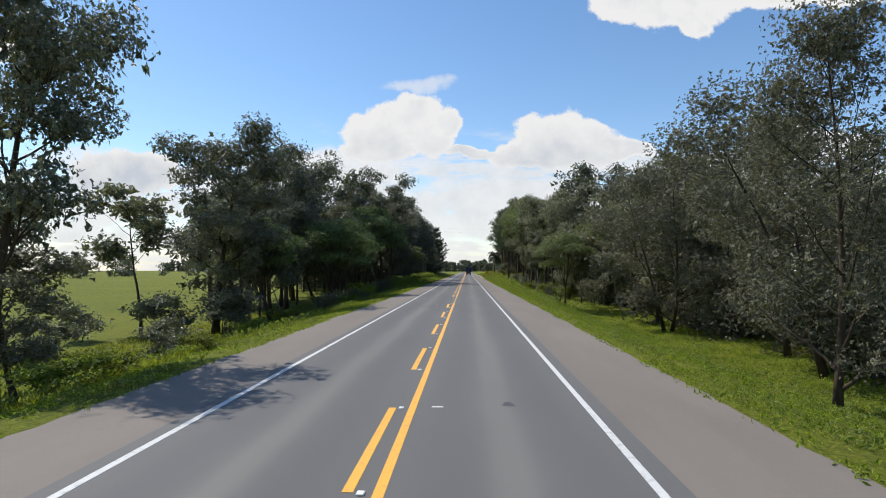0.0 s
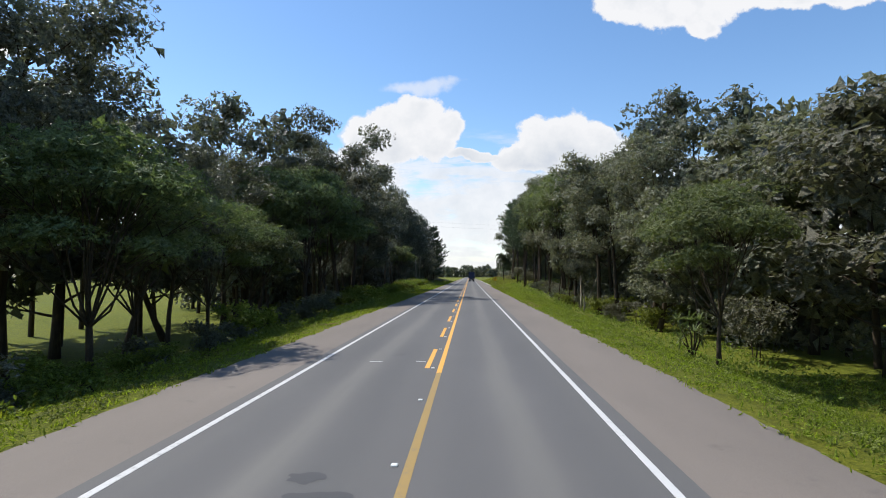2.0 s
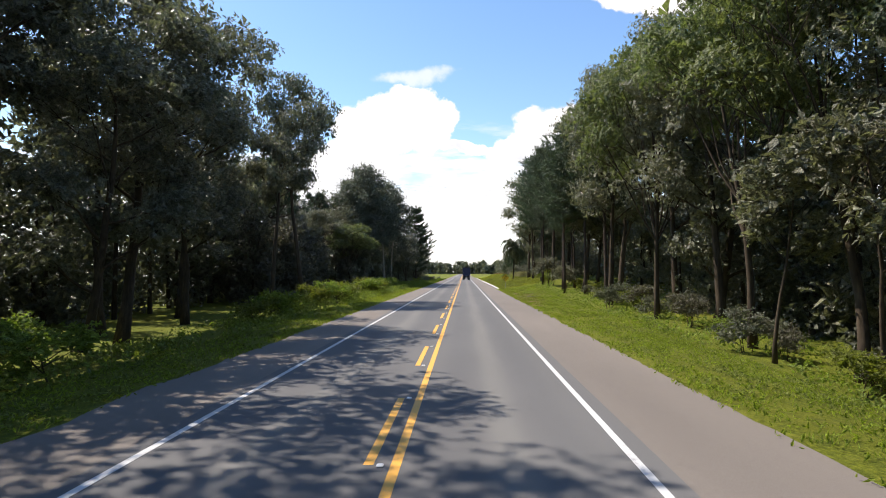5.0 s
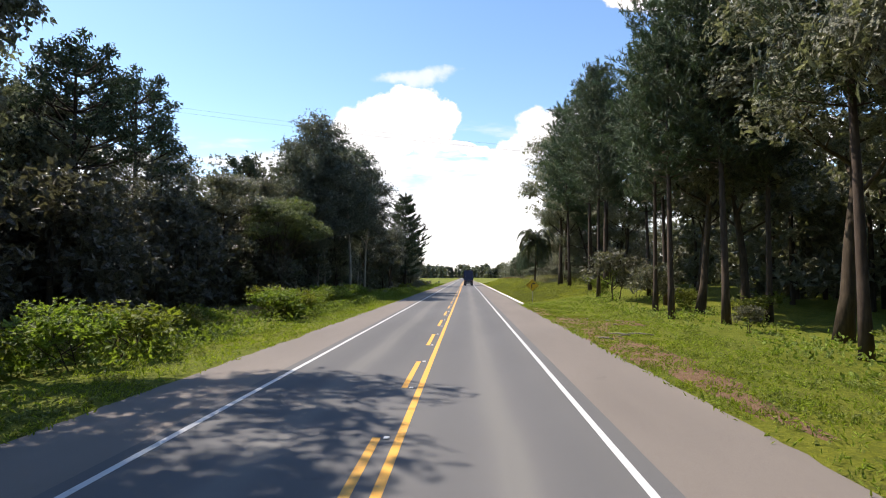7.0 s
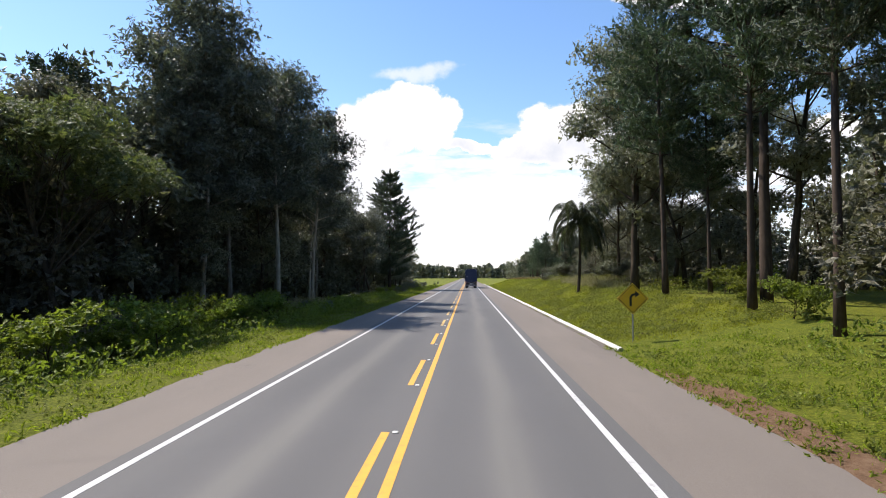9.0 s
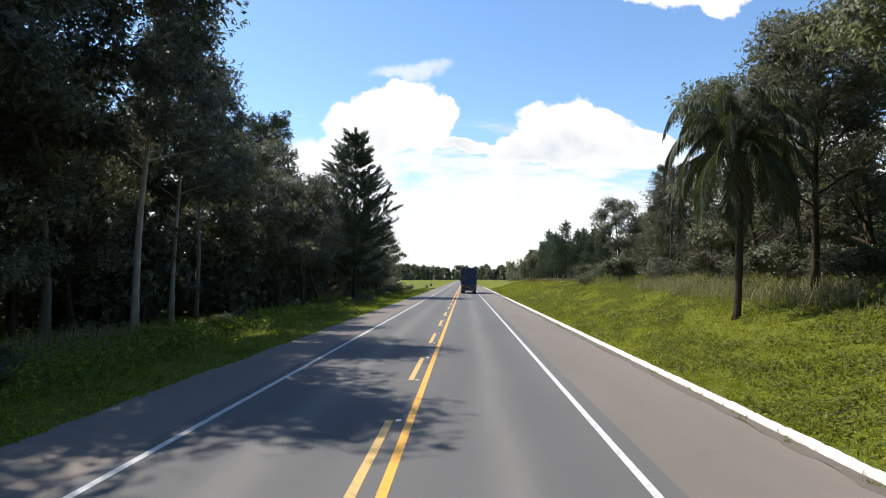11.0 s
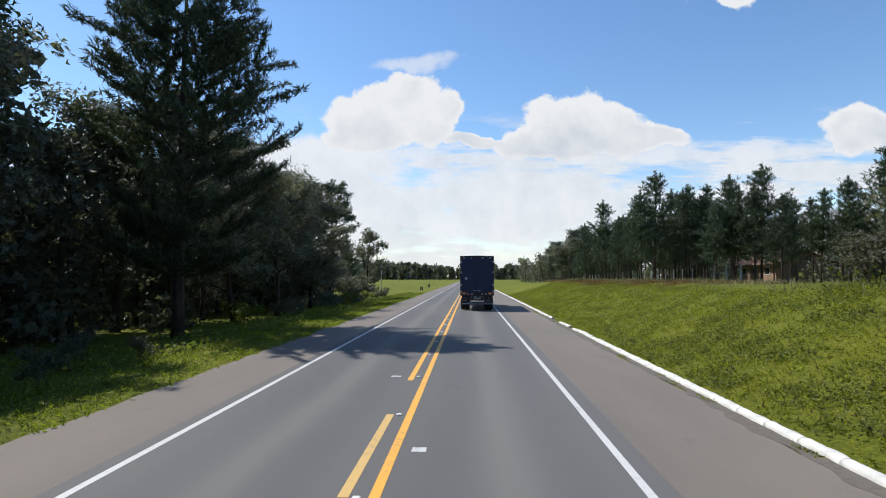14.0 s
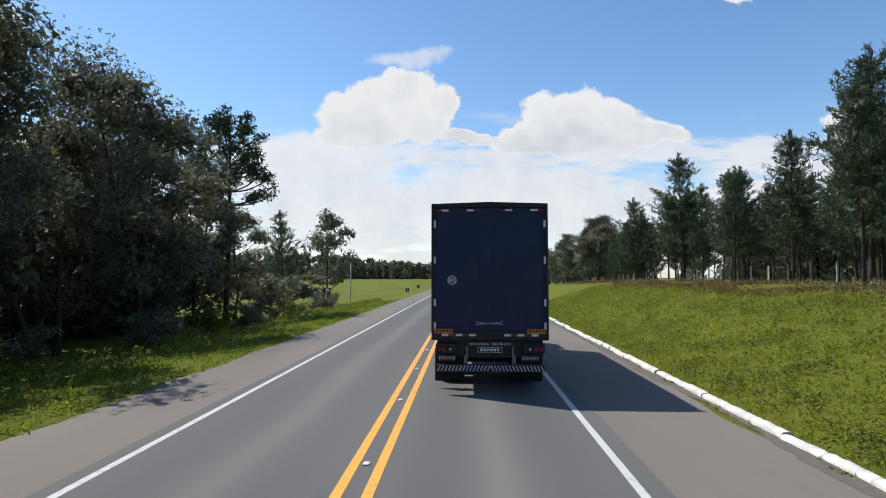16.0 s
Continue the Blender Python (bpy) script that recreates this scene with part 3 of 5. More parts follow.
def ground_z(x, y):
    """Height of the land: the road lies on a low bank at first and in a shallow cutting later."""
    rough = noise.noise(Vector((x * 0.13, y * 0.13, 0))) * 0.2 + noise.noise(Vector((x * 0.5, y * 0.5, 3))) * 0.07
    a = abs(x)
    table = LEFT_LEVEL if x < 0 else RIGHT_LEVEL
    level = float(np.interp(y, [p for p, _ in table], [q for _, q in table]))
    edge = 6.1 if x < 0 else 6.5
    z = -0.03 + level * (0.35 * min(1, max(0, (a - edge) / 9.5)) + 0.65 * smooth(edge + 0.3, 15, a)) + rough * smooth(edge + 0.2, 10, a)
    return z * (1 - smooth(120, 400, a))


def grid_sheet(xs, ys, zf):
    g = Geo()
    vs = [(x, y, zf(x, y)) for y in ys for x in xs]
    nx = len(xs)
    g.add(vs, [(j * nx + i, j * nx + i + 1, (j + 1) * nx + i + 1, (j + 1) * nx + i) for j in range(len(ys) - 1) for i in range(nx - 1)])
    return g


_xs = [-2600, -1200, -600, -300, -160, -100, -70, -50, -40, -32, -26, -22, -19, -17, -15, -14, -13, -12, -11, -10.4, -9.8, -9.2, -8.6, -8, -7.5, -7, -6.5, -6, -5.5, -3, 0, 3, 5.5]
_xs = _xs + [-v for v in reversed(_xs[:-3])]
_ys = [-600, -200, -80, -40, -20] + [2.0 * i for i in range(-5, 191)] + [390, 400, 420, 450, 500, 570, 680, 850, 1100, 1400, 1690]
ground = part("ground", grid_sheet(_xs, _ys, ground_z), GROUND, smooth=True)
tagged(ground, "uneven green grass and bare soil beside the road", "ground", kind="structure")


def strip(name, x0, x1, y0, y1, z, mat, label, category, ragged=0.0, step=None):
    """A flat strip along the road, thin as a coat; ragged lets its outer edge wander."""
    g = Geo()
    n = max(1, int((y1 - y0) / (step or 2.0)))
    vs, fs = [], []
    for i in range(n + 1):
        y = y0 + (y1 - y0) * i / n
        w = ragged * (noise.noise(Vector((x0, y * 0.35, 7))) + 0.6 * noise.noise(Vector((x0, y * 1.7, 2))))
        xa, xb = (x0 - w, x1) if x0 < -4 else (x0, x1 + w)
        vs += [(xa, y, z), (xb, y, z), (xa, y, z - 0.05), (xb, y, z - 0.05)]
    for i in range(n):
        a, b = 4 * i, 4 * i + 4
        fs += [(a, a + 1, b + 1, b), (a + 2, a, b, b + 2), (a + 1, a + 3, b + 3, b + 1)]
    g.add(vs, fs)
    ob = part(name, g, mat)
    return tagged(ob, label, category, kind="structure")


strip("road", -3.9, 3.9, -60, 1500, 0.0, ROAD, "worn grey two-lane asphalt road with lighter lane middles", "road")
strip("shoulder", -6.05, -3.9, -60, 1500, -0.004, SHOULDER, "tan-grey worn asphalt shoulder with a ragged grass edge", "road shoulder", 0.22, 0.5)
strip("shoulder", 3.9, 6.3, -60, 1500, -0.004, SHOULDER, "tan-grey worn asphalt shoulder beside the verge", "road shoulder", 0.15, 0.5)
strip("edge_line", -3.635, -3.51, -60, 900, 0.004, WHITE_PAINT, "solid white painted edge line, slightly worn", "road marking")
strip("edge_line", 3.475, 3.595, -60, 900, 0.004, WHITE_PAINT, "solid white painted edge line, slightly worn", "road marking")
WORN_YELLOW = paint_material("worn_yellow_road_paint", (0.30, 0.20, 0.06), 1.0)
DUSTY_YELLOW = paint_material("dusty_yellow_road_paint", (0.55, 0.36, 0.12), 0.95)
strip("centre_line", 0.12, 0.26, -60, 43.6, 0.004, YELLOW_PAINT, "solid yellow painted centre line", "road marking")
strip("centre_line", 0.12, 0.26, 43.6, 53.8, 0.003, WORN_YELLOW, "almost worn-off stretch of yellow centre line", "road marking")
strip("centre_line", 0.12, 0.26, 53.8, 900, 0.004, YELLOW_PAINT, "solid yellow painted centre line", "road marking")
DASH0 = 6.54
for i in range(-5, 31):
    y = DASH0 + 8 * i
    if y + 4 < 254 and i != 5:
        strip("centre_dash", -0.26, -0.12, y, y + 4, 0.004, YELLOW_PAINT if y < 185 else DUSTY_YELLOW, "yellow painted centre dash", "road marking", step=4)
strip("centre_line", -0.26, -0.12, 254, 900, 0.004, YELLOW_PAINT, "solid yellow painted centre line", "road marking")
# ---- fair-weather clouds on a distant backdrop ----
def cloud_material():
    k = Mat("clouds")
    p = k.geo_pos()
    warp = k.n.new("ShaderNodeTexNoise")
    warp.inputs["Scale"].default_value, warp.inputs["Detail"].default_value = 0.008, 6
    k.link(p, warp.inputs["Vector"])
    off = k.n.new("ShaderNodeVectorMath")
    off.operation = 'MULTIPLY_ADD'
    k.link(warp.outputs["Color"], off.inputs[0])
    off.inputs[1].default_value, off.inputs[2].default_value = (95, 0, 95), (-47, 0, -47)
    pos = k.n.new("ShaderNodeVectorMath")
    pos.operation = 'ADD'
    k.link(p, pos.inputs[0])
    k.link(off.outputs[0], pos.inputs[1])
    sep = k.n.new("ShaderNodeSeparateXYZ")
    k.link(pos.outputs[0], sep.inputs[0])
    x, z = sep.outputs[0], sep.outputs[2]

    def puff(cx, cz, rx, rz):
        a = k.math('MULTIPLY', k.math('SUBTRACT', x, cx), 1 / rx)
        b = k.math('MULTIPLY', k.math('SUBTRACT', z, cz), 1 / rz)
        return k.math('SUBTRACT', 1.0, k.math('ADD', k.math('MULTIPLY', a, a), k.math('MULTIPLY', b, b)))

    puffs = [(-165, 488, 92, 82), (-235, 440, 125, 90), (-310, 440, 100, 70), (-110, 420, 92, 80), (-70, 455, 55, 65), (-280, 385, 150, 45),
             (300, 420, 95, 85), (225, 405, 95, 88), (360, 400, 125, 66), (480, 380, 125, 40), (165, 360, 110, 50), (300, 355, 190, 50), (25, 372, 110, 20),
             (640, 822, 200, 85), (505, 838, 125, 75), (700, 760, 70, 45), (800, 860, 170, 75), (960, 870, 170, 65), (1130, 880, 190, 70),
             (1010, 388, 110, 62), (1130, 378, 140, 52),
             (-1100, 310, 220, 90), (1700, 660, 220, 110), (-1700, 740, 300, 90)]
    d = None
    for q in puffs:
        v = puff(*q)
        d = v if d is None else k.math('SMOOTH_MAX', d, v, 0.25)
    fine = k.noise(0.026, 8, 0.62, p)
    edge = k.math('ADD', d, k.math('MULTIPLY_ADD', fine, 1.1, -0.55))
    heap = k.span(edge, 0.0, 0.35)
    thin = k.noise(0.0065, 7, 0.6, p, (0.45, 1, 2.6))
    low = k.span(z, 500, 290)
    veil = k.math('MULTIPLY', k.span(k.math('ADD', thin, k.math('MULTIPLY_ADD', low, 0.21, -0.14)), 0.44, 0.60), low)
    veil = k.math('MAXIMUM', veil, k.math('MULTIPLY', k.span(z, 190, 10), 0.75))
    wisp = k.math('MULTIPLY', k.span(k.math('ADD', puff(-150, 588, 140, 32), k.math('MULTIPLY', fine, 1.2)), 0.6, 1.6), 0.6)
    bank = k.math('SMOOTH_MAX', puff(-430, 315, 270, 92), k.math('SMOOTH_MAX', puff(150, 190, 420, 130), puff(-350, 180, 330, 110), 0.3), 0.3)
    bank = k.math('MULTIPLY', k.span(k.math('ADD', bank, k.math('MULTIPLY_ADD', k.noise(0.011, 7, 0.6, p, (0.6, 1, 1.5)), 2.2, -1.1)), -0.15, 0.65), 0.92)
    veil = k.math('MAXIMUM', k.math('MULTIPLY', veil, 0.9), bank)
    alpha = k.math('MAXIMUM', heap, k.math('MAXIMUM', veil, wisp), clamp=True)
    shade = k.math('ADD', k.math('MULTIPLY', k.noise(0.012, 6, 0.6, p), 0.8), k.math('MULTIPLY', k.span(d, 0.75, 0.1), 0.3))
    depth = k.math('ADD', shade, k.math('MULTIPLY', k.span(z, 280, 470), 0.35))
    col = k.ramp(depth, [(0.30, (0.50, 0.54, 0.60)), (0.52, (0.63, 0.65, 0.67)), (0.80, (0.75, 0.75, 0.75))])
    em = k.n.new("ShaderNodeEmission")
    k.link(col, em.inputs[0])
    tr = k.n.new("ShaderNodeBsdfTransparent")
    ms = k.n.new("ShaderNodeMixShader")
    k.link(alpha, ms.inputs[0])
    k.link(tr.outputs[0], ms.inputs[1])
    k.link(em.outputs[0], ms.inputs[2])
    k.link(ms.outputs[0], k.out.inputs[0])
    return k.m


g = Geo()
g.add([(-2600, 1700, -40), (2700, 1700, -40), (2700, 1700, 1500), (-2600, 1700, 1500)], [(0, 1, 2, 3)])
tagged(part("backdrop", g, cloud_material()), "white heaped clouds with thin haze over blue sky", "sky", kind="structure")
# ---- trees along the road, in order of their place: kind, x, y, height, width ----
LEFT = (
    ("oak_a", -13.4, 16.4, 14.5, 0.7), ("oak_d", -13.6, 17.6, 6.6, 1.05), ("slim_a", -24.0, 41.5, 11.5, 1.1), ("shrub_c", -18.5, 43.5, 4.4, 1.0), ("shrub_a", -20.5, 38.5, 2.4, 1.2),
    ("oak_a", -18.6, 42.5, 17.0, 0.9), ("parasol_a", -17.0, 47.5, 9.5, 0.9), ("slim_b", -19.5, 46.0, 8.5, 1.0), ("slim_a", -16.0, 42.0, 8.2, 1.0), ("slim_a", -17.2, 45.5, 9.0, 1.0), ("slim_b", -15.4, 49.0, 8.0, 1.0), ("slim_a", -19.8, 49.5, 9.5, 1.0), ("shrub_c", -16.6, 40.2, 3.4, 1.2), ("oak_c", -17.0, 50.5, 12.0, 1.0), ("slim_a", -15.5, 53.0, 8.0, 1.0),
    ("parasol_a", -13.0, 58.5, 10.0, 1.05), ("oak_a", -19.5, 57.0, 14.0, 1.0), ("oak_a", -19.5, 62.0, 19.0, 0.85), ("parasol_b", -15.6, 64.5, 10.5, 1.0),
    ("oak_a", -22.5, 69.0, 15.0, 1.0), ("oak_a", -16.0, 69.0, 12.0, 0.75), ("parasol_a", -15.6, 73.0, 9.5, 1.0), ("oak_c", -20.0, 76.0, 13.1, 1.0), ("oak_a", -24.5, 80.0, 16.5, 1.0),
    ("parasol_b", -16.6, 81.5, 9.5, 1.05), ("oak_b", -20.5, 86.0, 14.5, 1.0), ("parasol_a", -15.4, 93.0, 15.3, 0.78), ("parasol_b", -19.0, 90.0, 15.5, 0.8), ("oak_a", -21.8, 93.5, 21.5, 0.85),
    ("open_a", -17.0, 97.5, 16.0, 0.9), ("parasol_b", -15.5, 101.5, 13.5, 1.0), ("open_a", -18.0, 105.5, 19.0, 0.85), ("open_a", -14.8, 104.0, 21.5, 0.9), ("open_a", -15.0, 112.5, 21.5, 0.9), ("oak_b", -15.5, 121.0, 19.0, 0.9), ("open_b", -18.5, 110.0, 18.5, 0.85),
    ("oak_a", -21.5, 115.0, 20.0, 0.85), ("oak_c", -16.0, 119.0, 14.0, 0.9), ("open_a", -18.5, 124.0, 18.5, 0.85), ("oak_a", -17.0, 130.0, 16.5, 0.85),
    ("oak_b", -20.0, 135.0, 18.5, 0.85), ("open_b", -14.6, 139.5, 20.0, 0.62), ("open_a", -14.2, 146.8, 24.0, 0.66), ("oak_c", -24.3, 144.0, 14.0, 1.0),
    ("oak_d", -25.3, 151.0, 15.7, 0.9), ("grey_b", -27.8, 156.5, 16.2, 0.9), ("oak_d", -27.0, 160.0, 15.7, 0.9), ("araucaria", -23.6, 162.5, 16.6, 0.95), ("grey_a", -26.3, 168.5, 15.5, 0.9),
    ("araucaria", -28.0, 176.0, 19.2, 0.95), ("grey_b", -26.8, 181.0, 15.1, 0.9), ("oak_d", -23.3, 184.5, 13.5, 0.95), ("oak_d", -25.3, 190.0, 14.6, 0.9),
    ("parasol_b", -17.6, 185.5, 11.5, 0.95), ("araucaria", -27.0, 197.0, 17.0, 0.8), ("araucaria", -24.5, 206.0, 17.5, 0.8), ("oak_d", -19.5, 200.0, 10.0, 0.9),
    ("gum_a", -19.8, 199.8, 23.3, 1.0), ("gum_b", -20.0, 203.5, 22.7, 1.0), ("gum_a", -18.8, 206.5, 21.5, 0.95), ("gum_b", -23.0, 208.0, 22.0, 0.95), ("gum_a", -19.0, 218.0, 22.5, 0.9), ("gum_a", -20.8, 213.0, 23.8, 0.9), ("gum_b", -15.7, 209.5, 23.0, 0.95), ("gum_b", -15.5, 219.5, 21.5, 0.9), ("oak_d", -21.5, 194.0, 13.0, 1.0), ("gum_b", -18.2, 200.5, 19.5, 1.0), ("oak_d", -19.5, 214.5, 13.5, 0.9),
    ("gum_b", -18.5, 228.5, 21.0, 0.85), ("gum_a", -18.8, 232.5, 20.0, 0.85), ("slim_a", -14.0, 236.5, 9.5, 1.0),
    ("oak_d", -20.5, 222.0, 13.5, 0.9), ("oak_a", -24.2, 229.0, 16.0, 0.9), ("oak_a", -19.8, 239.5, 16.5, 0.9), ("oak_a", -15.2, 247.0, 14.5, 0.82), ("oak_c", -15.5, 255.5, 13.0, 0.85), ("oak_a", -20.4, 251.0, 15.2, 0.95), ("oak_a", -18.2, 257.5, 14.0, 0.9),
    ("araucaria", -26.3, 262.5, 23.2, 0.95), ("araucaria", -30.0, 268.0, 22.5, 0.95), ("oak_d", -23.6, 262.0, 14.8, 0.95), ("pine_a", -14.2, 268.5, 24.0, 0.88), ("oak_a", -20.0, 272.0, 15.5, 0.95),
    ("oak_d", -15.2, 278.0, 14.5, 0.9), ("grey_b", -20.0, 283.0, 16.0, 0.95), ("oak_a", -15.4, 287.0, 13.5, 0.9), ("grey_a", -16.6, 294.0, 15.0, 0.95),
    ("oak_d", -16.2, 299.5, 14.0, 0.9), ("grey_b", -20.5, 304.0, 16.0, 0.95), ("oak_a", -20.0, 309.0, 14.0, 0.95), ("araucaria", -17.6, 313.5, 15.5, 0.95), ("oak_d", -18.6, 310.5, 11.5, 0.85), ("oak_d", -18.2, 316.5, 9.0, 0.85),
    ("shrub_c", -18.5, 320.0, 4.0, 1.4), ("pine_c", -18.8, 331.0, 11.2, 0.9), ("oak_b", -20.8, 358.0, 14.0, 0.8), ("shrub_c", -21.0, 338.0, 4.5, 1.5),
    ("shrub_a", -17.5, 331.0, 2.6, 1.4), ("pine_c", -27.0, 352.0, 8.0, 1.0),
)
RIGHT = (
    ("grey_b", 13.5, 18.9, 13.4, 0.82), ("grey_a", 18.5, 27.0, 14.0, 1.0), ("grey_b", 20.5, 34.0, 15.0, 1.0),
    ("grey_a", 18.4, 47.5, 14.5, 1.05), ("oak_d", 22.0, 53.0, 17.5, 1.0), ("oak_b", 25.0, 60.0, 16.0, 1.1), ("slim_b", 17.0, 56.0, 7.0, 1.0),
    ("oak_d", 21.0, 66.0, 15.0, 1.1), ("parasol_a", 12.8, 65.5, 8.8, 0.9), ("shrub_c", 17.2, 71.0, 3.6, 1.0), ("oak_b", 22.0, 73.5, 15.5, 1.0), ("parasol_b", 19.8, 77.0, 12.0, 1.12),
    ("slim_a", 17.5, 79.0, 9.0, 1.0), ("oak_d", 22.0, 81.5, 17.0, 1.0), ("oak_a", 22.0, 90.5, 21.5, 0.8), ("oak_b", 17.8, 90.0, 18.0, 0.85), ("oak_d", 16.8, 85.5, 13.0, 1.0),
    ("oak_b", 16.5, 96.5, 17.0, 0.9), ("open_b", 15.5, 101.5, 19.5, 0.8), ("oak_b", 18.0, 105.0, 18.0, 0.9), ("bare_a", 14.8, 108.0, 10.8, 1.0), ("slim_b", 14.2, 103.0, 8.0, 1.0),
    ("parasol_b", 15.5, 115.5, 18.5, 0.75), ("parasol_a", 15.0, 122.0, 19.5, 0.65), ("oak_b", 18.5, 112.0, 17.0, 0.9), ("slim_a", 14.5, 113.0, 9.5, 1.0), ("oak_b", 16.5, 128.0, 20.0, 0.8), ("slim_a", 13.8, 118.0, 9.0, 1.0),
    ("oak_d", 17.8, 132.0, 20.0, 0.8), ("parasol_a", 15.0, 135.0, 21.0, 0.62), ("oak_b", 18.0, 139.0, 21.5, 0.8), ("oak_b", 14.6, 146.5, 22.5, 0.68),
    ("pine_tall", 15.0, 149.0, 22.0, 0.95), ("oak_b", 17.5, 154.0, 21.0, 0.95), ("pine_tall", 15.4, 160.0, 22.0, 1.0), ("pine_tall", 13.4, 162.5, 21.0, 0.9), ("oak_b", 16.5, 166.0, 19.5, 0.8), ("pine_tall", 18.5, 161.5, 20.0, 0.95), ("oak_a", 19.5, 166.0, 18.5, 0.9),
    ("pine_tall", 14.0, 167.0, 19.5, 0.85), ("pine_tall", 16.5, 172.0, 20.0, 0.9), ("pine_tall", 13.2, 179.5, 21.5, 0.8), ("pine_tall", 14.0, 186.5, 22.5, 0.85), ("oak_b", 20.5, 176.0, 17.5, 0.9), ("pine_tall", 17.7, 179.5, 19.0, 0.95), ("pine_tall", 21.0, 184.0, 18.0, 0.9),
    ("araucaria", 16.5, 190.0, 20.5, 0.95), ("pine_tall", 13.9, 197.0, 22.6, 0.9), ("oak_b", 13.9, 203.5, 20.6, 0.8), ("oak_b", 15.6, 209.0, 19.5, 0.75), ("oak_b", 16.2, 216.5, 12.5, 0.85), ("oak_b", 19.0, 192.5, 17.5, 0.9), ("shrub_c", 13.8, 176.5, 4.2, 1.1), ("shrub_c", 14.5, 168.5, 3.2, 1.0), ("pine_tall", 16.5, 196.5, 16.0, 0.9), ("oak_b", 20.5, 200.0, 13.5, 0.95),
    ("oak_d", 18.5, 205.5, 12.5, 0.95), ("oak_b", 20.0, 212.0, 13.5, 0.95), ("oak_d", 21.0, 219.0, 15.0, 0.9), ("grey_a", 19.5, 225.5, 14.0, 0.9), ("oak_d", 22.0, 231.0, 15.5, 0.9),
    ("araucaria", 20.0, 243.0, 10.2, 0.8), ("grey_a", 22.5, 238.0, 9.5, 1.1), ("grey_b", 21.5, 249.5, 8.5, 1.1), ("oak_b", 16.8, 247.0, 8.2, 0.95), ("shrub_c", 13.6, 250.2, 0.9, 2.0), ("shrub_a", 15.5, 244.0, 1.8, 1.5),
)
for kind, x, y, h, w in LEFT + RIGHT:
    if abs(x) > 20.6 and not (x < 0 and 144 < y < 192) and not (x > 0 and (y < 62 or y > 215)) and kind.startswith(("oak", "grey")):
        kind = "back_a" if kind in ("oak_a", "oak_c") else "back_b"
    plant(kind, x, y, h * 1.04, wide=w * (1.05 if kind.startswith(("pine", "arau")) else 1.12))

# rows of young pines on top of the right bank
R = random.Random(8)
for x, y, h in ((21.6, 276.5, 6.0), (22.5, 288.0, 7.4), (18.2, 294.5, 9.2), (20.3, 297.0, 11.6), (20.5, 303.5, 9.3), (19.8, 309.0, 8.2), (22.5, 313.0, 9.0), (21.5, 322.0, 12.2), (23.0, 330.0, 9.5), (22.0, 338.0, 10.5), (25.0, 346.0, 10.0)):
    plant("pine_b", x, y, h, group="pines on the bank")
for i in range(90):
    y = 266 + i * 1.3 + R.uniform(-1.5, 1.5)
    plant(R.choice(("pine_b", "pine_c")), 23.5 + R.uniform(-1.5, 9.0) + max(0, (284 - y) * 0.3), y, R.uniform(6.5, 10.5), group="pines on the bank")
for x, y, h in ((34, 405, 17), (38, 414, 19), (30, 392, 12), (26, 380, 10.5), (24, 366, 11), (29, 425, 15)):
    plant("gum_a" if h > 14 else "oak_d", x, y, h, wide=1.1)

# low bushes along the wood's edge
for x0, y0, y1, n, kinds, hs in ((-13.0, 50, 112, 22, ("shrub_a", "shrub_b", "shrub_a"), (0.9, 1.9)), (-12.0, 130, 205, 26, ("shrub_b", "shrub_b", "shrub_b"), (0.8, 1.7)),
                                 (-11.5, 205, 262, 16, ("shrub_a", "shrub_b"), (0.5, 1.0)), (-13.5, 275, 330, 14, ("shrub_a", "shrub_b"), (0.8, 1.6)),
                                 (15.5, 84, 150, 22, ("shrub_a", "shrub_b", "shrub_c"), (0.9, 1.9)), (16.5, 205, 262, 16, ("shrub_a", "shrub_c"), (1.0, 1.9)), (16.0, 155, 200, 8, ("shrub_b", "shrub_c"), (0.7, 1.5))):
    for i in range(n):
        kind = R.choice(kinds)
        y = y0 + (y1 - y0) * (i + R.uniform(0, 0.9)) / n
        plant(kind, x0 + R.uniform(-1.8, 1.8), y, R.uniform(*hs) * (1.3 if kind == "shrub_c" else 1), wide=R.uniform(1.0, 1.5))


# ---- the wood behind the first rows, too dense to count ----
def woods(name, seed, places, leaf, label, size=0.78, n=265, low=0.06):
    rng = np.random.default_rng(seed)
    wood, crown = Geo(), Geo()
    for x, y, h in places:
        z = ground_z(x, y) - 0.2
        wood.tube([(x, y, z), (x + rng.normal() * 0.2, y + rng.normal() * 0.2, z + h * 0.45), (x + rng.normal() * 0.4, y + rng.normal() * 0.4, z + h * 0.85)], [0.2, 0.14, 0.04], 5, False)
        k = 18
        a = rng.uniform(0, 6.28, k)
        f = rng.uniform(0.0, 1.0, k)
        rad = 2.8 * np.sin(np.pi * (0.25 + 0.65 * f)) * rng.uniform(0.4, 1.0, k)
        c = np.stack([x + np.cos(a) * rad, y + np.sin(a) * rad, z + h * (low + (0.96 - low) * f)], 1)
        pts = c[rng.integers(0, k, n)] + rng.normal(size=(n, 3)).clip(-1.7, 1.7) * np.array([0.75, 0.75, 0.6])
        sprigs(crown, pts, size, rng, 0.9)
    tagged(part(name + "_trunks", wood, BARK, smooth=True), "dim trunks deeper in the wood", "woods", kind="stuff")
    tagged(part(name + "_foliage", crown, leaf), label, "woods", kind="stuff")


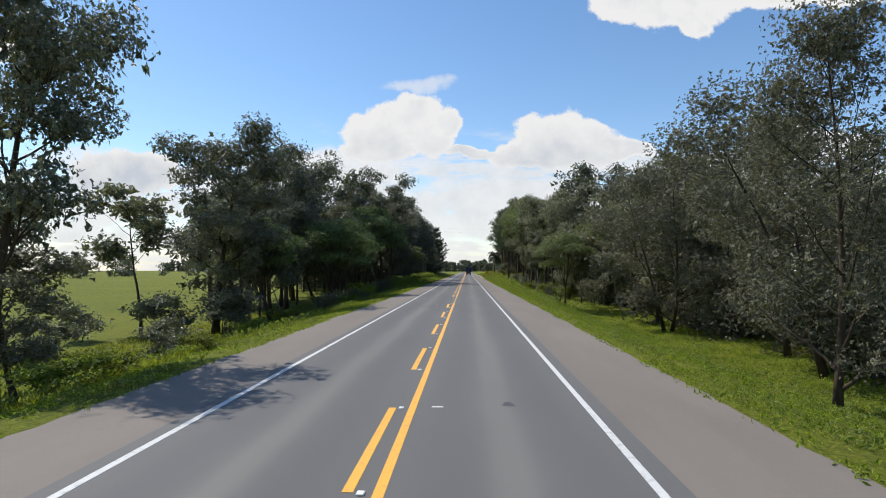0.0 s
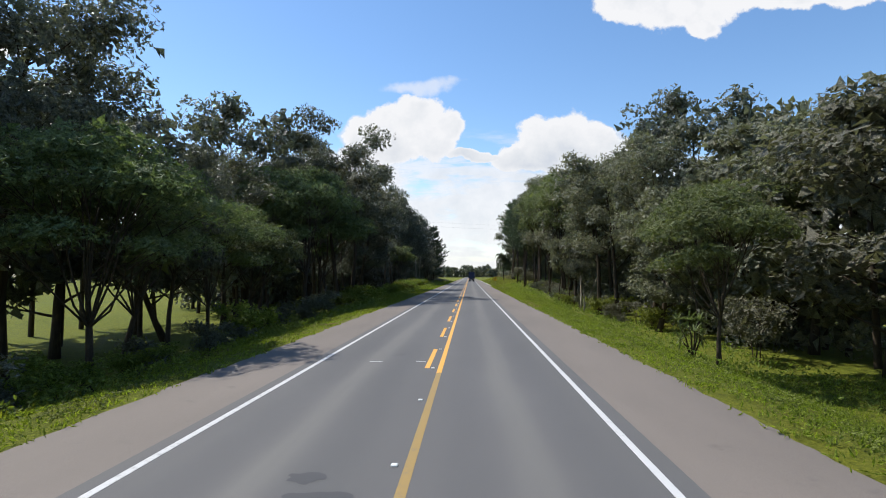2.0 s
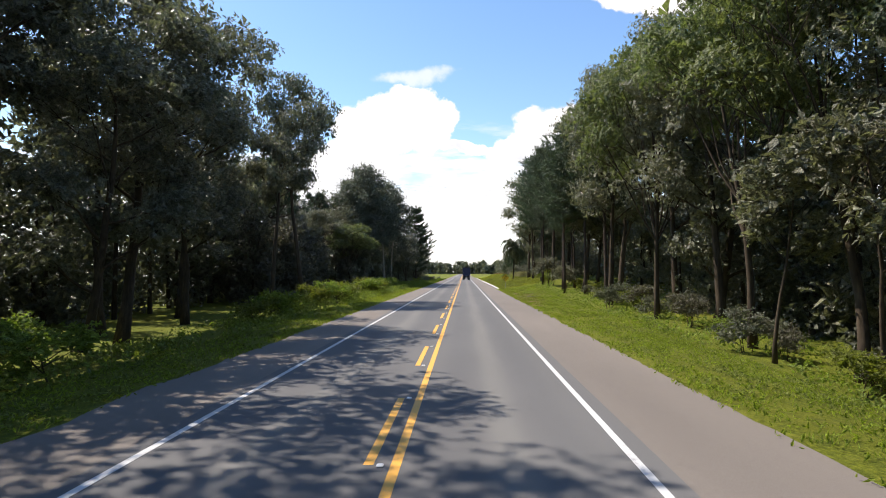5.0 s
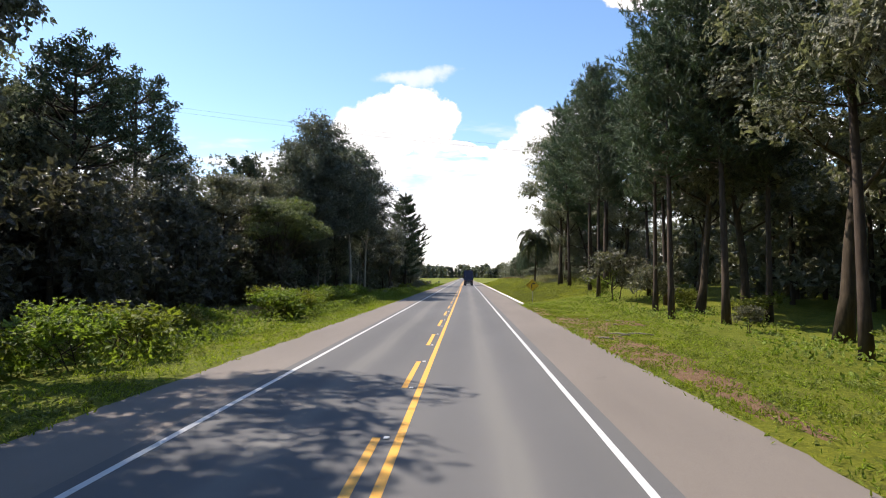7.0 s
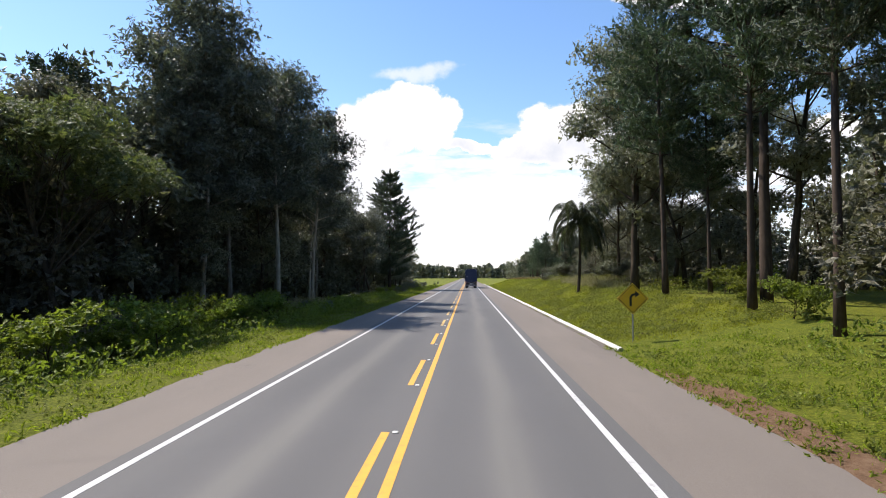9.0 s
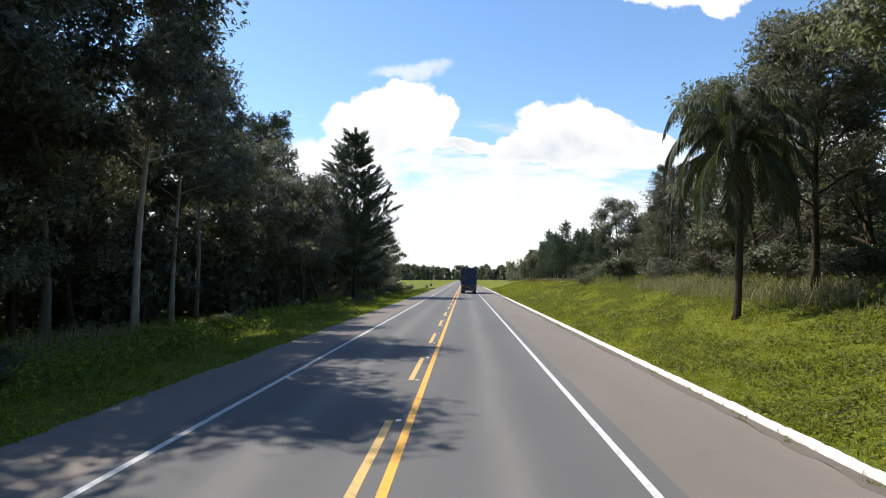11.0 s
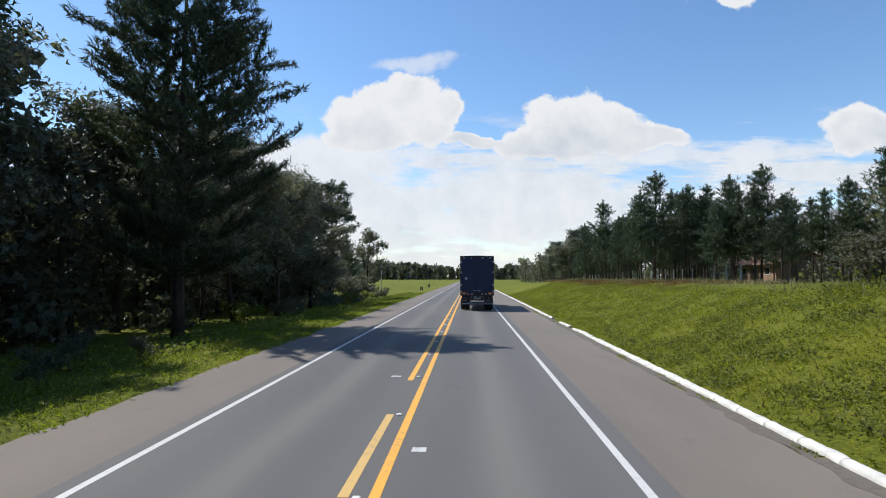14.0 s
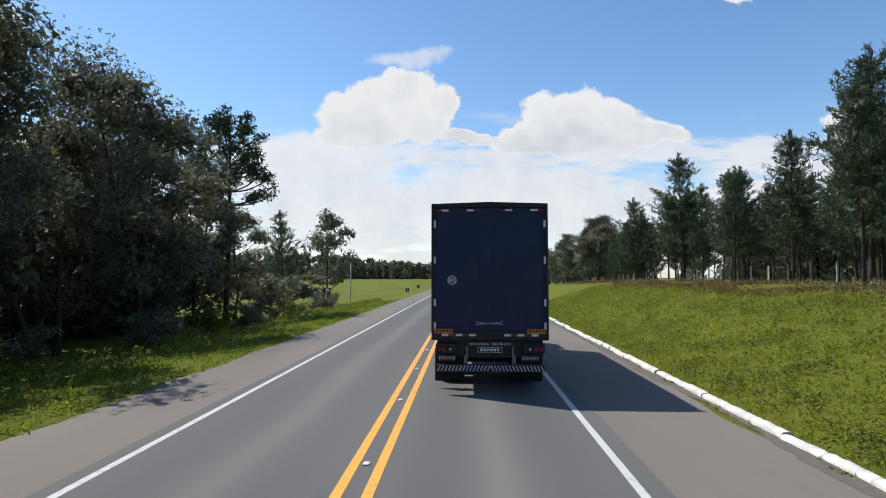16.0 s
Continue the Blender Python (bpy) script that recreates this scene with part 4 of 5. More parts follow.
Q = random.Random(3)
woods("wood_left", 1, [(-Q.uniform(24, 33), Q.uniform(98, 146), Q.uniform(11, 15)) for _ in range(22)]
      + [(-Q.uniform(25, 36), Q.uniform(146, 198), Q.uniform(11, 15)) for _ in range(34)] + [(-Q.uniform(20, 29), Q.uniform(198, 238), Q.uniform(7, 13)) for _ in range(34)] + [(-Q.uniform(23.5, 32), Q.uniform(197, 240), Q.uniform(15, 20)) for _ in range(28)] + [(-Q.uniform(19, 26), Q.uniform(296, 318), Q.uniform(8, 11)) for _ in range(12)] + [(-Q.uniform(19, 25), Q.uniform(236, 264), Q.uniform(7, 10)) for _ in range(14)]
      + [(-Q.uniform(18, 29), Q.uniform(236, 314), Q.uniform(9.5, 13.5)) for _ in range(50)], LEAF_DARK, "dense dark green woodland foliage behind the first trees", 0.52, 400)
woods("wood_left", 12, [(-Q.uniform(24, 33), Q.uniform(108, 150), Q.uniform(8, 12)) for _ in range(15)]
      + [(-Q.uniform(27, 38), Q.uniform(232, 318), Q.uniform(9, 13)) for _ in range(44)], LEAF_DARK, "dim inner wood that shuts off the light", 0.6, 380, 0.0)
woods("wood_left", 6, [(-Q.uniform(23, 32), Q.uniform(62, 84), Q.uniform(13, 18)) for _ in range(14)], LEAF_DARK, "dark crowns of the second row before the pasture", low=0.33)
woods("wood_left", 8, [(-Q.uniform(19.5, 26), Q.uniform(150, 197), Q.uniform(7, 11)) for _ in range(30)], LEAF_GREY, "grey-green brushwood along the wood", 0.5, 480, 0.04)
woods("wood_left", 7, [(-Q.uniform(21, 31), Q.uniform(86, 112), Q.uniform(8, 11)) for _ in range(18)], LEAF_DARK, "dark crowns and brush of the second row", 0.5, 420, 0.42)
RIGHT_WOOD = ([(Q.uniform(21, 36), Q.uniform(44, 150), Q.uniform(13, 18)) for _ in range(72)]
      + [(Q.uniform(30, 46), Q.uniform(150, 215), Q.uniform(11, 15)) for _ in range(36)] + [(Q.uniform(25, 32), Q.uniform(158, 206), Q.uniform(12, 16)) for _ in range(11)] + [(Q.uniform(24, 40), Q.uniform(8, 46), Q.uniform(10, 15)) for _ in range(16)]
      + [(Q.uniform(23, 36), Q.uniform(205, 268), Q.uniform(7, 10)) for _ in range(34)]
      + [(Q.uniform(42, 70), Q.uniform(260, 400), Q.uniform(7, 11)) for _ in range(24)]
      + [(Q.uniform(24, 48), Q.uniform(400, 520), Q.uniform(9, 14)) for _ in range(24)])
NEAR_WOOD = [p for p in RIGHT_WOOD if p[0] < 37 and (p[1] < 64 or 205 < p[1] < 268)]
woods("wood_right", 2, [p for p in RIGHT_WOOD if p not in NEAR_WOOD], LEAF_OLIVE, "dense olive green woodland foliage behind the first trees")
woods("wood_right", 14, NEAR_WOOD, LEAF_OLIVE, "olive green crowns close behind the first trees", 0.36, 800)
woods("wood_right", 11, [(Q.uniform(20, 25), Q.uniform(70, 150), Q.uniform(5, 10)) for _ in range(44)], LEAF_DARK, "dim brushwood between the trunks", 0.36, 420, 0.02)
woods("wood_right", 13, [(Q.uniform(34, 46), Q.uniform(262, 350), Q.uniform(4.5, 7.5)) for _ in range(40)], LEAF_DARK, "dim scrub behind the young pines", 0.5, 260, 0.0)
woods("wood_right", 9, [(Q.uniform(18, 24), Q.uniform(24, 56), Q.uniform(5, 9)) for _ in range(14)], LEAF_GREY, "brownish brushwood under the first trees", 0.27, 900, 0.04)
woods("far_woods", 4, [(Q.uniform(-480, 200), Q.uniform(840, 1000), Q.uniform(12, 19)) for _ in range(480)] + [(-x, Q.uniform(860, 1000), 12 + 20 * min(1, x / 190) * Q.uniform(0.75, 1.05)) for x in (Q.uniform(20, 420) for _ in range(220))], LEAF_DARK, "dark wooded ridge on the horizon beyond the field", 3.6, 75, 0.0)
woods("field_trees", 5, [(-Q.uniform(110, 260), Q.uniform(60, 460), Q.uniform(8, 13)) for _ in range(40)], LEAF_DARK, "scattered far trees beyond the pasture", 1.0, 160)
# ---- verges: tufts, weeds, stalks ----
def scatter(name, seed, n, xr, yr, mat, label, size, spread_z, aspect=0.16, upright=1.6, keep=None, category="grass", clump=1, radius=0.15, leafy=False):
    """Many small blades or leaves on the ground, uncountable, as one object."""
    rng = np.random.default_rng(seed)
    x, y = rng.uniform(*xr, n), rng.uniform(*yr, n)
    if clump > 1:
        x, y = np.repeat(x, clump) + rng.normal(size=n * clump) * radius, np.repeat(y, clump) + rng.normal(size=n * clump) * radius
        ok = (x > xr[0]) & (x < xr[1])
        x, y = x[ok], y[ok]
    if keep:
        ok = np.array([keep(a, b) for a, b in zip(x, y)])
        x, y = x[ok], y[ok]
    z = np.array([ground_z(a, b) for a, b in zip(x, y)])
    pts = np.stack([x, y, z + size * 0.3 + rng.uniform(0, 1, len(x)) ** 1.5 * spread_z], 1)
    geo = Geo()
    if leafy:
        sprigs(geo, pts, size, rng, aspect, 0, 3, np.tile((0.0, 0.0, 0.8), (len(pts), 1)))
    else:
        leaf_cards(geo, pts, size, rng, aspect, 0, np.array([0, 0, upright]))
    return tagged(part(name, geo, mat), label, category, kind="stuff")


def patchy(scale, level, seed):
    return lambda a, b: noise.noise(Vector((a * scale, b * scale, seed))) > level


scatter("verge_grass", 21, 6500, (-10.0, -5.9), (2, 330), GRASS_BLADE, "short bright green grass along the shoulder", 0.15, 0.06, 0.26, 0.9, clump=9, radius=0.18)
scatter("verge_grass", 22, 5200, (6.1, 12.5), (2, 182), GRASS_BLADE, "short bright green grass along the shoulder", 0.15, 0.06, 0.26, 0.9, clump=10, radius=0.18)
scatter("bank_grass", 23, 15000, (6.8, 14.5), (183, 322), BANK_LEAF, "short yellow-green grass on the roadside bank", 0.13, 0.07, 0.30, 0.9, clump=6, radius=0.14)
scatter("bank_weeds", 34, 3600, (6.9, 16.0), (184, 262), CLOVER, "leafy light green clover-like weeds on the bank", 0.105, 0.16, 0.75, 0.5, patchy(0.5, -0.12, 12), clump=14, radius=0.2, leafy=True)
scatter("bank_weeds", 40, 2000, (6.9, 14.0), (262, 322), CLOVER, "low leafy weeds among the bank grass", 0.09, 0.08, 0.75, 0.5, patchy(0.6, 0.0, 13), clump=12, radius=0.2, leafy=True)
scatter("verge_weeds", 41, 2600, (-9.5, -6.3), (2, 335), CLOVER, "leafy weeds in the verge grass", 0.1, 0.12, 0.75, 0.5, patchy(0.5, 0.02, 20), clump=12, radius=0.2, leafy=True)
scatter("verge_weeds", 42, 1900, (6.7, 12.5), (2, 182), CLOVER, "leafy weeds in the verge grass", 0.1, 0.14, 0.75, 0.5, patchy(0.5, 0.02, 21), clump=12, radius=0.2, leafy=True)
scatter("bank_weeds", 35, 1500, (7.0, 16.0), (184, 322), BROWN_BLADE, "brown withered tufts among the bank grass", 0.16, 0.08, 0.2, 1.0, patchy(0.35, 0.05, 14), clump=8, radius=0.16)
scatter("kerb_grass", 36, 1500, (6.36, 6.55), (182, 330), GRASS_BLADE, "grass tufts sprouting along the kerb", 0.09, 0.03, 0.22, 1.4, patchy(1.1, 0.12, 15), clump=7, radius=0.04)
scatter("pine_litter", 37, 2600, (13.5, 24.0), (276, 335), RUST_BLADE, "rust-brown needle litter and dry grass under the pines", 0.24, 0.06, 0.2, 0.7, patchy(0.2, -0.15, 16), clump=10, radius=0.3)
scatter("field_grass", 43, 3800, (12.0, 22.0), (2, 66), GRASS_BLADE, "rough grass between the verge and the trees", 0.2, 0.07, 0.2, 1.0, clump=7, radius=0.25)
scatter("verge_weeds", 44, 1100, (12.0, 20.0), (2, 66), CLOVER, "low leafy weeds in the rough grass", 0.12, 0.15, 0.75, 0.5, patchy(0.5, 0.02, 23), clump=11, radius=0.25, leafy=True)
scatter("field_grass", 24, 14000, (-22, -9), (2, 60), GRASS_BLADE, "rough pasture grass beside the road", 0.32, 0.1)
scatter("undergrowth", 25, 16000, (-14.5, -9.0), (44, 130), WEED_LEAF, "low leafy undergrowth along the wood's edge", 0.2, 0.45, 0.5, 0.5, patchy(0.3, -0.05, 1), "undergrowth")
scatter("undergrowth", 26, 26000, (-14.5, -8.3), (130, 240), WEED_LEAF, "thick leafy weeds along the wood's edge", 0.2, 0.75, 0.5, 0.5, patchy(0.25, -0.2, 2), "undergrowth")
scatter("undergrowth", 27, 14000, (-14.5, -8.6), (240, 345), WEED_LEAF, "low leafy undergrowth along the wood's edge", 0.2, 0.4, 0.5, 0.5, patchy(0.3, -0.1, 3), "undergrowth")
scatter("undergrowth", 28, 16000, (11.5, 18), (60, 180), WEED_LEAF, "low leafy undergrowth under the trees", 0.2, 0.45, 0.5, 0.5, patchy(0.3, -0.05, 5), "undergrowth")
scatter("undergrowth", 31, 9000, (14, 21), (200, 262), WEED_LEAF, "leafy brush on top of the bank", 0.22, 0.8, 0.5, 0.5, patchy(0.3, -0.1, 6), "undergrowth")
scatter("dry_stalks", 29, 5000, (-16.5, -13.0), (150, 218), STRAW, "pale dry stalks before the wood", 1.3, 0.1, 0.025, 4.5)
scatter("dry_stalks", 30, 4200, (13.2, 19), (206, 258), STRAW, "tall pale dry grass on top of the bank", 0.8, 0.2, 0.03, 3.0, keep=patchy(0.3, -0.05, 17))
scatter("dry_stalks", 38, 3600, (13.0, 18.0), (211, 232), STRAW, "tall pale dry grass behind the palm", 1.0, 0.25, 0.03, 3.2)
scatter("dry_stalks", 32, 6000, (13.5, 22), (262, 345), STRAW, "tawny dry grass at the foot of the pines", 0.45, 0.1, 0.05, 3.0, keep=patchy(0.3, -0.1, 8))


def earth_patch(x0, x1, y0, y1, seed, label):
    """Bare soil lying just over the grass, with a torn outline."""
    g = Geo()
    cx, cy, rx, ry = (x0 + x1) / 2, (y0 + y1) / 2, (x1 - x0) / 2, (y1 - y0) / 2
    rim = 110
    vs = [(cx, cy, ground_z(cx, cy) + 0.05)]
    for ring in (0.35, 0.7, 1.0):
        for i in range(rim):
            a = 6.2832 * i / rim
            ex, ey = cx + math.cos(a) * rx, cy + math.sin(a) * ry
            r = ring * (0.85 + 0.45 * noise.noise(Vector((ex * 0.5, ey * 0.5, seed))) + 0.35 * noise.noise(Vector((ex * 1.7, ey * 1.7, seed))) + 0.15 * noise.noise(Vector((ex * 5, ey * 5, seed))))
            px, py = cx + math.cos(a) * rx * r, cy + math.sin(a) * ry * r
            vs.append((px, py, ground_z(px, py) + (0.05 if ring < 1 else 0.005)))
    fs = [(0, 1 + i, 1 + (i + 1) % rim) for i in range(rim)]
    for k in range(2):
        fs += [(1 + k * rim + i, 1 + (k + 1) * rim + i, 1 + (k + 1) * rim + (i + 1) % rim, 1 + k * rim + (i + 1) % rim) for i in range(rim)]
    g.add(vs, fs)
    tagged(part("soil_patch", g, SOIL, smooth=True), label, "bare soil", kind="structure")


def soil_material():
    k = Mat("red_soil")
    p = k.geo_pos()
    a, b = k.noise(2.2, 6, 0.65, p), k.noise(18, 5, 0.7, p)
    c = k.ramp(k.math('MULTIPLY_ADD', b, 0.5, k.math('MULTIPLY', a, 0.5)), [(0.3, (0.085, 0.055, 0.034)), (0.5, (0.175, 0.105, 0.062)), (0.7, (0.26, 0.18, 0.115))])
    k.bump(b, 0.9, 0.08)
    return k.done(c, 0.95, 0, 0.1)


SOIL = soil_material()
earth_patch(6.2, 8.6, 140, 158, 1.0, "bare reddish soil along the shoulder")
earth_patch(6.2, 8.9, 153, 168, 2.0, "bare reddish soil along the shoulder")
earth_patch(6.2, 7.4, 164, 178, 3.0, "strip of bare reddish soil beside the shoulder")
earth_patch(8.2, 11.5, 158, 164, 7.0, "trodden bare soil among the grass")
earth_patch(-14.5, -6.2, 68.6, 71.2, 6.0, "pale worn track leaving the shoulder")
earth_patch(6.4, 7.6, 84, 100, 5.0, "dry worn strip of soil beside the shoulder")


# ---- kerb on the right ----
KERB_WHITE = plain("white_painted_concrete", (0.64, 0.63, 0.59), 0.9, 0, 0.75, 3.0)
GRAVEL = plain("dark_grit", (0.120, 0.102, 0.082), 0.95, 0, 0.9, 6.0)
def gutter(y0, y1):
    """A thin skin of grit washed against the kerb, its road side torn."""
    g, vs, fs = Geo(), [], []
    n = int((y1 - y0) / 0.2)
    for i in range(n + 1):
        y = y0 + (y1 - y0) * i / n
        w = 0.26 + 0.30 * noise.noise(Vector((1, y * 0.25, 7))) + 0.16 * noise.noise(Vector((2, y * 1.3, 2))) + 0.08 * noise.noise(Vector((3, y * 4.1, 5)))
        vs += [(6.55 - max(0.05, w), y, 0.001), (6.55, y, 0.012), (6.55 - max(0.05, w), y, -0.03)]
    for i in range(n):
        a, b = 3 * i, 3 * i + 3
        fs += [(a, a + 1, b + 1, b), (a + 2, a, b, b + 2)]
    g.add(vs, fs)
    tagged(part("gutter", g, GRAVEL), "grey-brown grit washed against the kerb", "gutter", kind="structure")


gutter(181, 352)
kerb = tagged(thing("kerb", "white-painted concrete kerb, chipped and uneven", "kerb"), kind="structure")
R2 = random.Random(4)
STONES = []
PROFILE = ((-0.10, -0.15), (-0.105, 0.08), (-0.085, 0.125), (-0.04, 0.148), (0.04, 0.15), (0.085, 0.125), (0.10, 0.07), (0.10, -0.15))
for k in range(8):
    g, m = Geo(), len(PROFILE)
    vs = []
    for q in range(9):
        f = q / 8
        swell = math.sin(math.pi * f) ** 0.5
        for px, pz in PROFILE:
            n1 = noise.noise(Vector((px * 9, f * 7 + k * 11, pz * 9))) * 0.022 * swell
            vs.append((px + n1, f * 0.998, pz + (n1 * 0.9 - (0.012 if q in (0, 8) else 0)) * (pz > 0)))
    g.add(vs, [(q * m + i, q * m + (i + 1) % m, (q + 1) * m + (i + 1) % m, (q + 1) * m + i) for q in range(8) for i in range(m)] + [tuple(range(m)), tuple(reversed(range(8 * m, 9 * m)))])
    STONES.append(g.mesh("kerb_stone", KERB_WHITE, True))
for i in range(172):
    y = 181 + i
    if 271.6 < y < 274.2 or y == 268:
        continue
    ob = new("kerb_stone", STONES[R2.randrange(8)])
    ob.parent = kerb
    loose = 1.0 if y > 262 else 0.12
    ob.matrix_basis = pose(6.63 + R2.uniform(-0.03, 0.03) * loose, y, -0.035 + R2.uniform(-0.03, 0.01) * loose, 0, R2.uniform(-4, 4) * loose, R2.uniform(-2, 2) * loose)

# ---- road studs between the centre lines ----
STUD = plain("white_stud", (0.7, 0.7, 0.66), 0.4, 0, 0.3)
bm = rounded_box((-0.05, -0.06, 0.0), (0.05, 0.06, 0.022), 0.012, 1)
stud = part("road_stud", bm, STUD)
stud.matrix_basis = pose(0, 2.5, 0.002)
tagged(stud, "small white reflective stud between centre lines", "road stud", "road studs")
for i in range(1, 75):
    copy_thing(stud, pose(-0.02, 2.5 + 4.0 * i, 0.002))


# ---- palm ----
def palm(x, y, height):
    rng = np.random.default_rng(77)
    z0 = ground_z(x, y)
    ob = thing("palm_tree", "feather palm with a grey trunk and long drooping fronds", "palm", at=(x, y, z0))
    g = Geo()
    n = 16
    pts = [(0.25 * math.sin(i / n * 2.2), 0.0, -0.2 + (height + 0.2) * i / n) for i in range(n + 1)]
    g.tube(pts, [0.145 - 0.035 * i / n + 0.012 * (i % 2) + (0.08 if i == 0 else 0) for i in range(n + 1)], 10)
    part("trunk", g, BARK, ob, smooth=True)
    top = np.array(pts[-1])
    g = Geo()
    g.tube([top - (0, 0, 0.3), top + (0, 0, 0.5), top + (0, 0, 1.1)], [0.17, 0.14, 0.05], 8)
    part("crownshaft", g, PALM_LEAF, ob, smooth=True)
    for i in range(48):
        g = Geo()
        az = i * 2.4 + rng.uniform(-0.2, 0.2)
        up = rng.uniform(1.0, 3.4) if i % 3 else rng.uniform(-0.2, 0.7)
        if i >= 34:
            up = rng.uniform(-0.5, 0.3)
        out = np.array([math.cos(az), math.sin(az), 0])
        p, d = top + np.array([0, 0, rng.uniform(-0.3, 0.7)]), out + np.array([0, 0, up])
        d /= np.linalg.norm(d)
        rib, length = [p.copy()], rng.uniform(3.5, 4.5)
        for k in range(14):
            d = d + np.array([0, 0, -0.03 - 0.036 * k])
            d /= np.linalg.norm(d)
            p = p + d * length / 14
            rib.append(p.copy())
        g.tube(rib, [0.035 - 0.002 * k for k in range(15)], 4, False)
        side = np.cross(out, (0, 0, 1))
        for k in range(2, 14):
            for q in range(5):
                f = q / 5
                b = rib[k] * (1 - f) + rib[k + 1] * f
                w = 0.75 * math.sin(math.pi * (0.15 + 0.78 * (k + f) / 14))
                for sgn in (-1, 1):
                    e = side * sgn * w * rng.uniform(0.35, 0.7) + (rib[k + 1] - rib[k]) * 0.8 + np.array([0, 0, -w * rng.uniform(0.5, 1.0)])
                    m = b + e * 0.5 + np.array([0, 0, 0.06])
                    t = np.cross(e, (0.2, 0.3, 1))
                    t = t / (np.linalg.norm(t) + 1e-9) * 0.02
                    g.add([b - t, b + t, m + t * 1.3, m - t * 1.3, b + e], [(0, 1, 2, 3), (3, 2, 4)])
        part("frond", g, PALM_LEAF, ob)


palm(11.7, 214.0, 6.6)


# ---- spiky rosette plants on bare stems ----
def yucca(x, y):
    rng = np.random.default_rng(5)
    ob = thing("yucca", "clump of spiky sword-leaved rosettes on thin stems", "plant", at=(x, y, ground_z(x, y)))
    for i in range(6):
        a = rng.uniform(0, 6.28)
        top = np.array([math.cos(a) * rng.uniform(0.2, 0.9), math.sin(a) * rng.uniform(0.2, 0.9), rng.uniform(0.8, 2.0)])
        g = Geo()
        g.tube([(0, 0, -0.1), top * 0.5 + (0.05, 0, 0.1), top], [0.05, 0.04, 0.035], 5)
        part("stem", g, BARK, ob, smooth=True)
        g = Geo()
        for j in range(34):
            d = rng.normal(size=3)
            d[2] = d[2] * 0.7 + 0.35
            d /= np.linalg.norm(d)
            w = np.cross(d, (0.1, 0.2, 1))
            w = w / np.linalg.norm(w) * 0.036
            L = rng.uniform(0.55, 0.85)
            m, e = top + d * L * 0.55, top + d * L + np.array([0, 0, -0.08])
            g.add([top - w * 0.6, top + w * 0.6, m + w, m - w, e], [(0, 1, 2, 3), (3, 2, 4)])
        part("rosette", g, LEAF_FRESH, ob)


yucca(12.4, 67.6)
for fx, fy, fh in ((-10.5, 15, 0.9), (-12.5, 19, 1.1), (-9.8, 21.5, 0.7), (-14, 27, 1.3), (-17, 33, 1.5), (-13, 36, 0.9), (-22, 30, 1.6), (-25, 36, 2.0), (-15.5, 39.5, 1.4), (-13.0, 44, 1.1)):
    plant("shrub_b" if fh < 1.2 else "shrub_a", fx, fy, fh, wide=1.4)
scatter("undergrowth", 33, 9000, (-16, -8.5), (8, 50), WEED_LEAF, "weeds and tussocks in the rough pasture", 0.2, 0.45, 0.4, 0.8, patchy(0.35, 0.05, 9), "undergrowth")

# ---- signs, poles, fence, house ----
YELLOW_SIGN = plain("yellow_sign_sheet", (0.75, 0.45, 0.02), 0.45, 0, 0.15)
BLACK_SIGN = plain("black_sign_sheet", (0.012, 0.012, 0.013), 0.5, 0, 0.1)
GALV = plain("weathered_grey_steel", (0.30, 0.30, 0.30), 0.5, 0.6, 0.4)
POST_WOOD = plain("weathered_post_wood", (0.16, 0.13, 0.10), 0.9, 0, 0.5)
CONCRETE = plain("pale_concrete", (0.50, 0.49, 0.46), 0.9, 0, 0.5)


def plate(geo, outline, y0, y1):
    """A flat board cut to an outline of (x, z), between two depths."""
    n = len(outline)
    vs = [(x, y0, z) for x, z in outline] + [(x, y1, z) for x, z in outline]
    geo.add(vs, [tuple(range(n)), tuple(reversed(range(n, 2 * n)))] + [(i, (i + n), (i + 1) % n + n, (i + 1) % n) for i in range(n)])


def curve_sign(x, y):
    ob = thing("road_sign", "yellow diamond warning sign with a black right-curve arrow", "road sign", at=(x, y, ground_z(x, y)))
    g = Geo()
    g.tube([(0, 0.03, -0.3), (0, 0.03, 2.2)], [0.03, 0.03], 8)
    part("post", g, GALV, ob)
    r, c = 0.62, 1.72
    g = Geo()
    plate(g, [(0, c - r), (r, c), (0, c + r), (-r, c)], -0.012, 0.0)
    board = part("board", g, YELLOW_SIGN, ob)
    g = Geo()
    for a, b in (((0, c - r), (r, c)), ((r, c), (0, c + r)), ((0, c + r), (-r, c)), ((-r, c), (0, c - r))):
        s0, s1 = 0.93, 0.88
        q = lambda p, s: (p[0] * s, c + (p[1] - c) * s)
        plate(g, [q(a, s0), q(b, s0), q(b, s1), q(a, s1)], -0.017, -0.012)
    part("border", g, BLACK_SIGN, board)
    g = Geo()
    plate(g, [(-0.13, c - 0.3), (-0.04, c - 0.3), (-0.04, c + 0.02), (0.0, c + 0.1), (0.1, c + 0.13), (0.1, c + 0.04), (0.27, c + 0.17), (0.1, c + 0.31), (0.1, c + 0.22), (-0.04, c + 0.18), (-0.13, c + 0.05)], -0.017, -0.012)
    part("arrow", g, BLACK_SIGN, board)


curve_sign(7.75, 183.3)


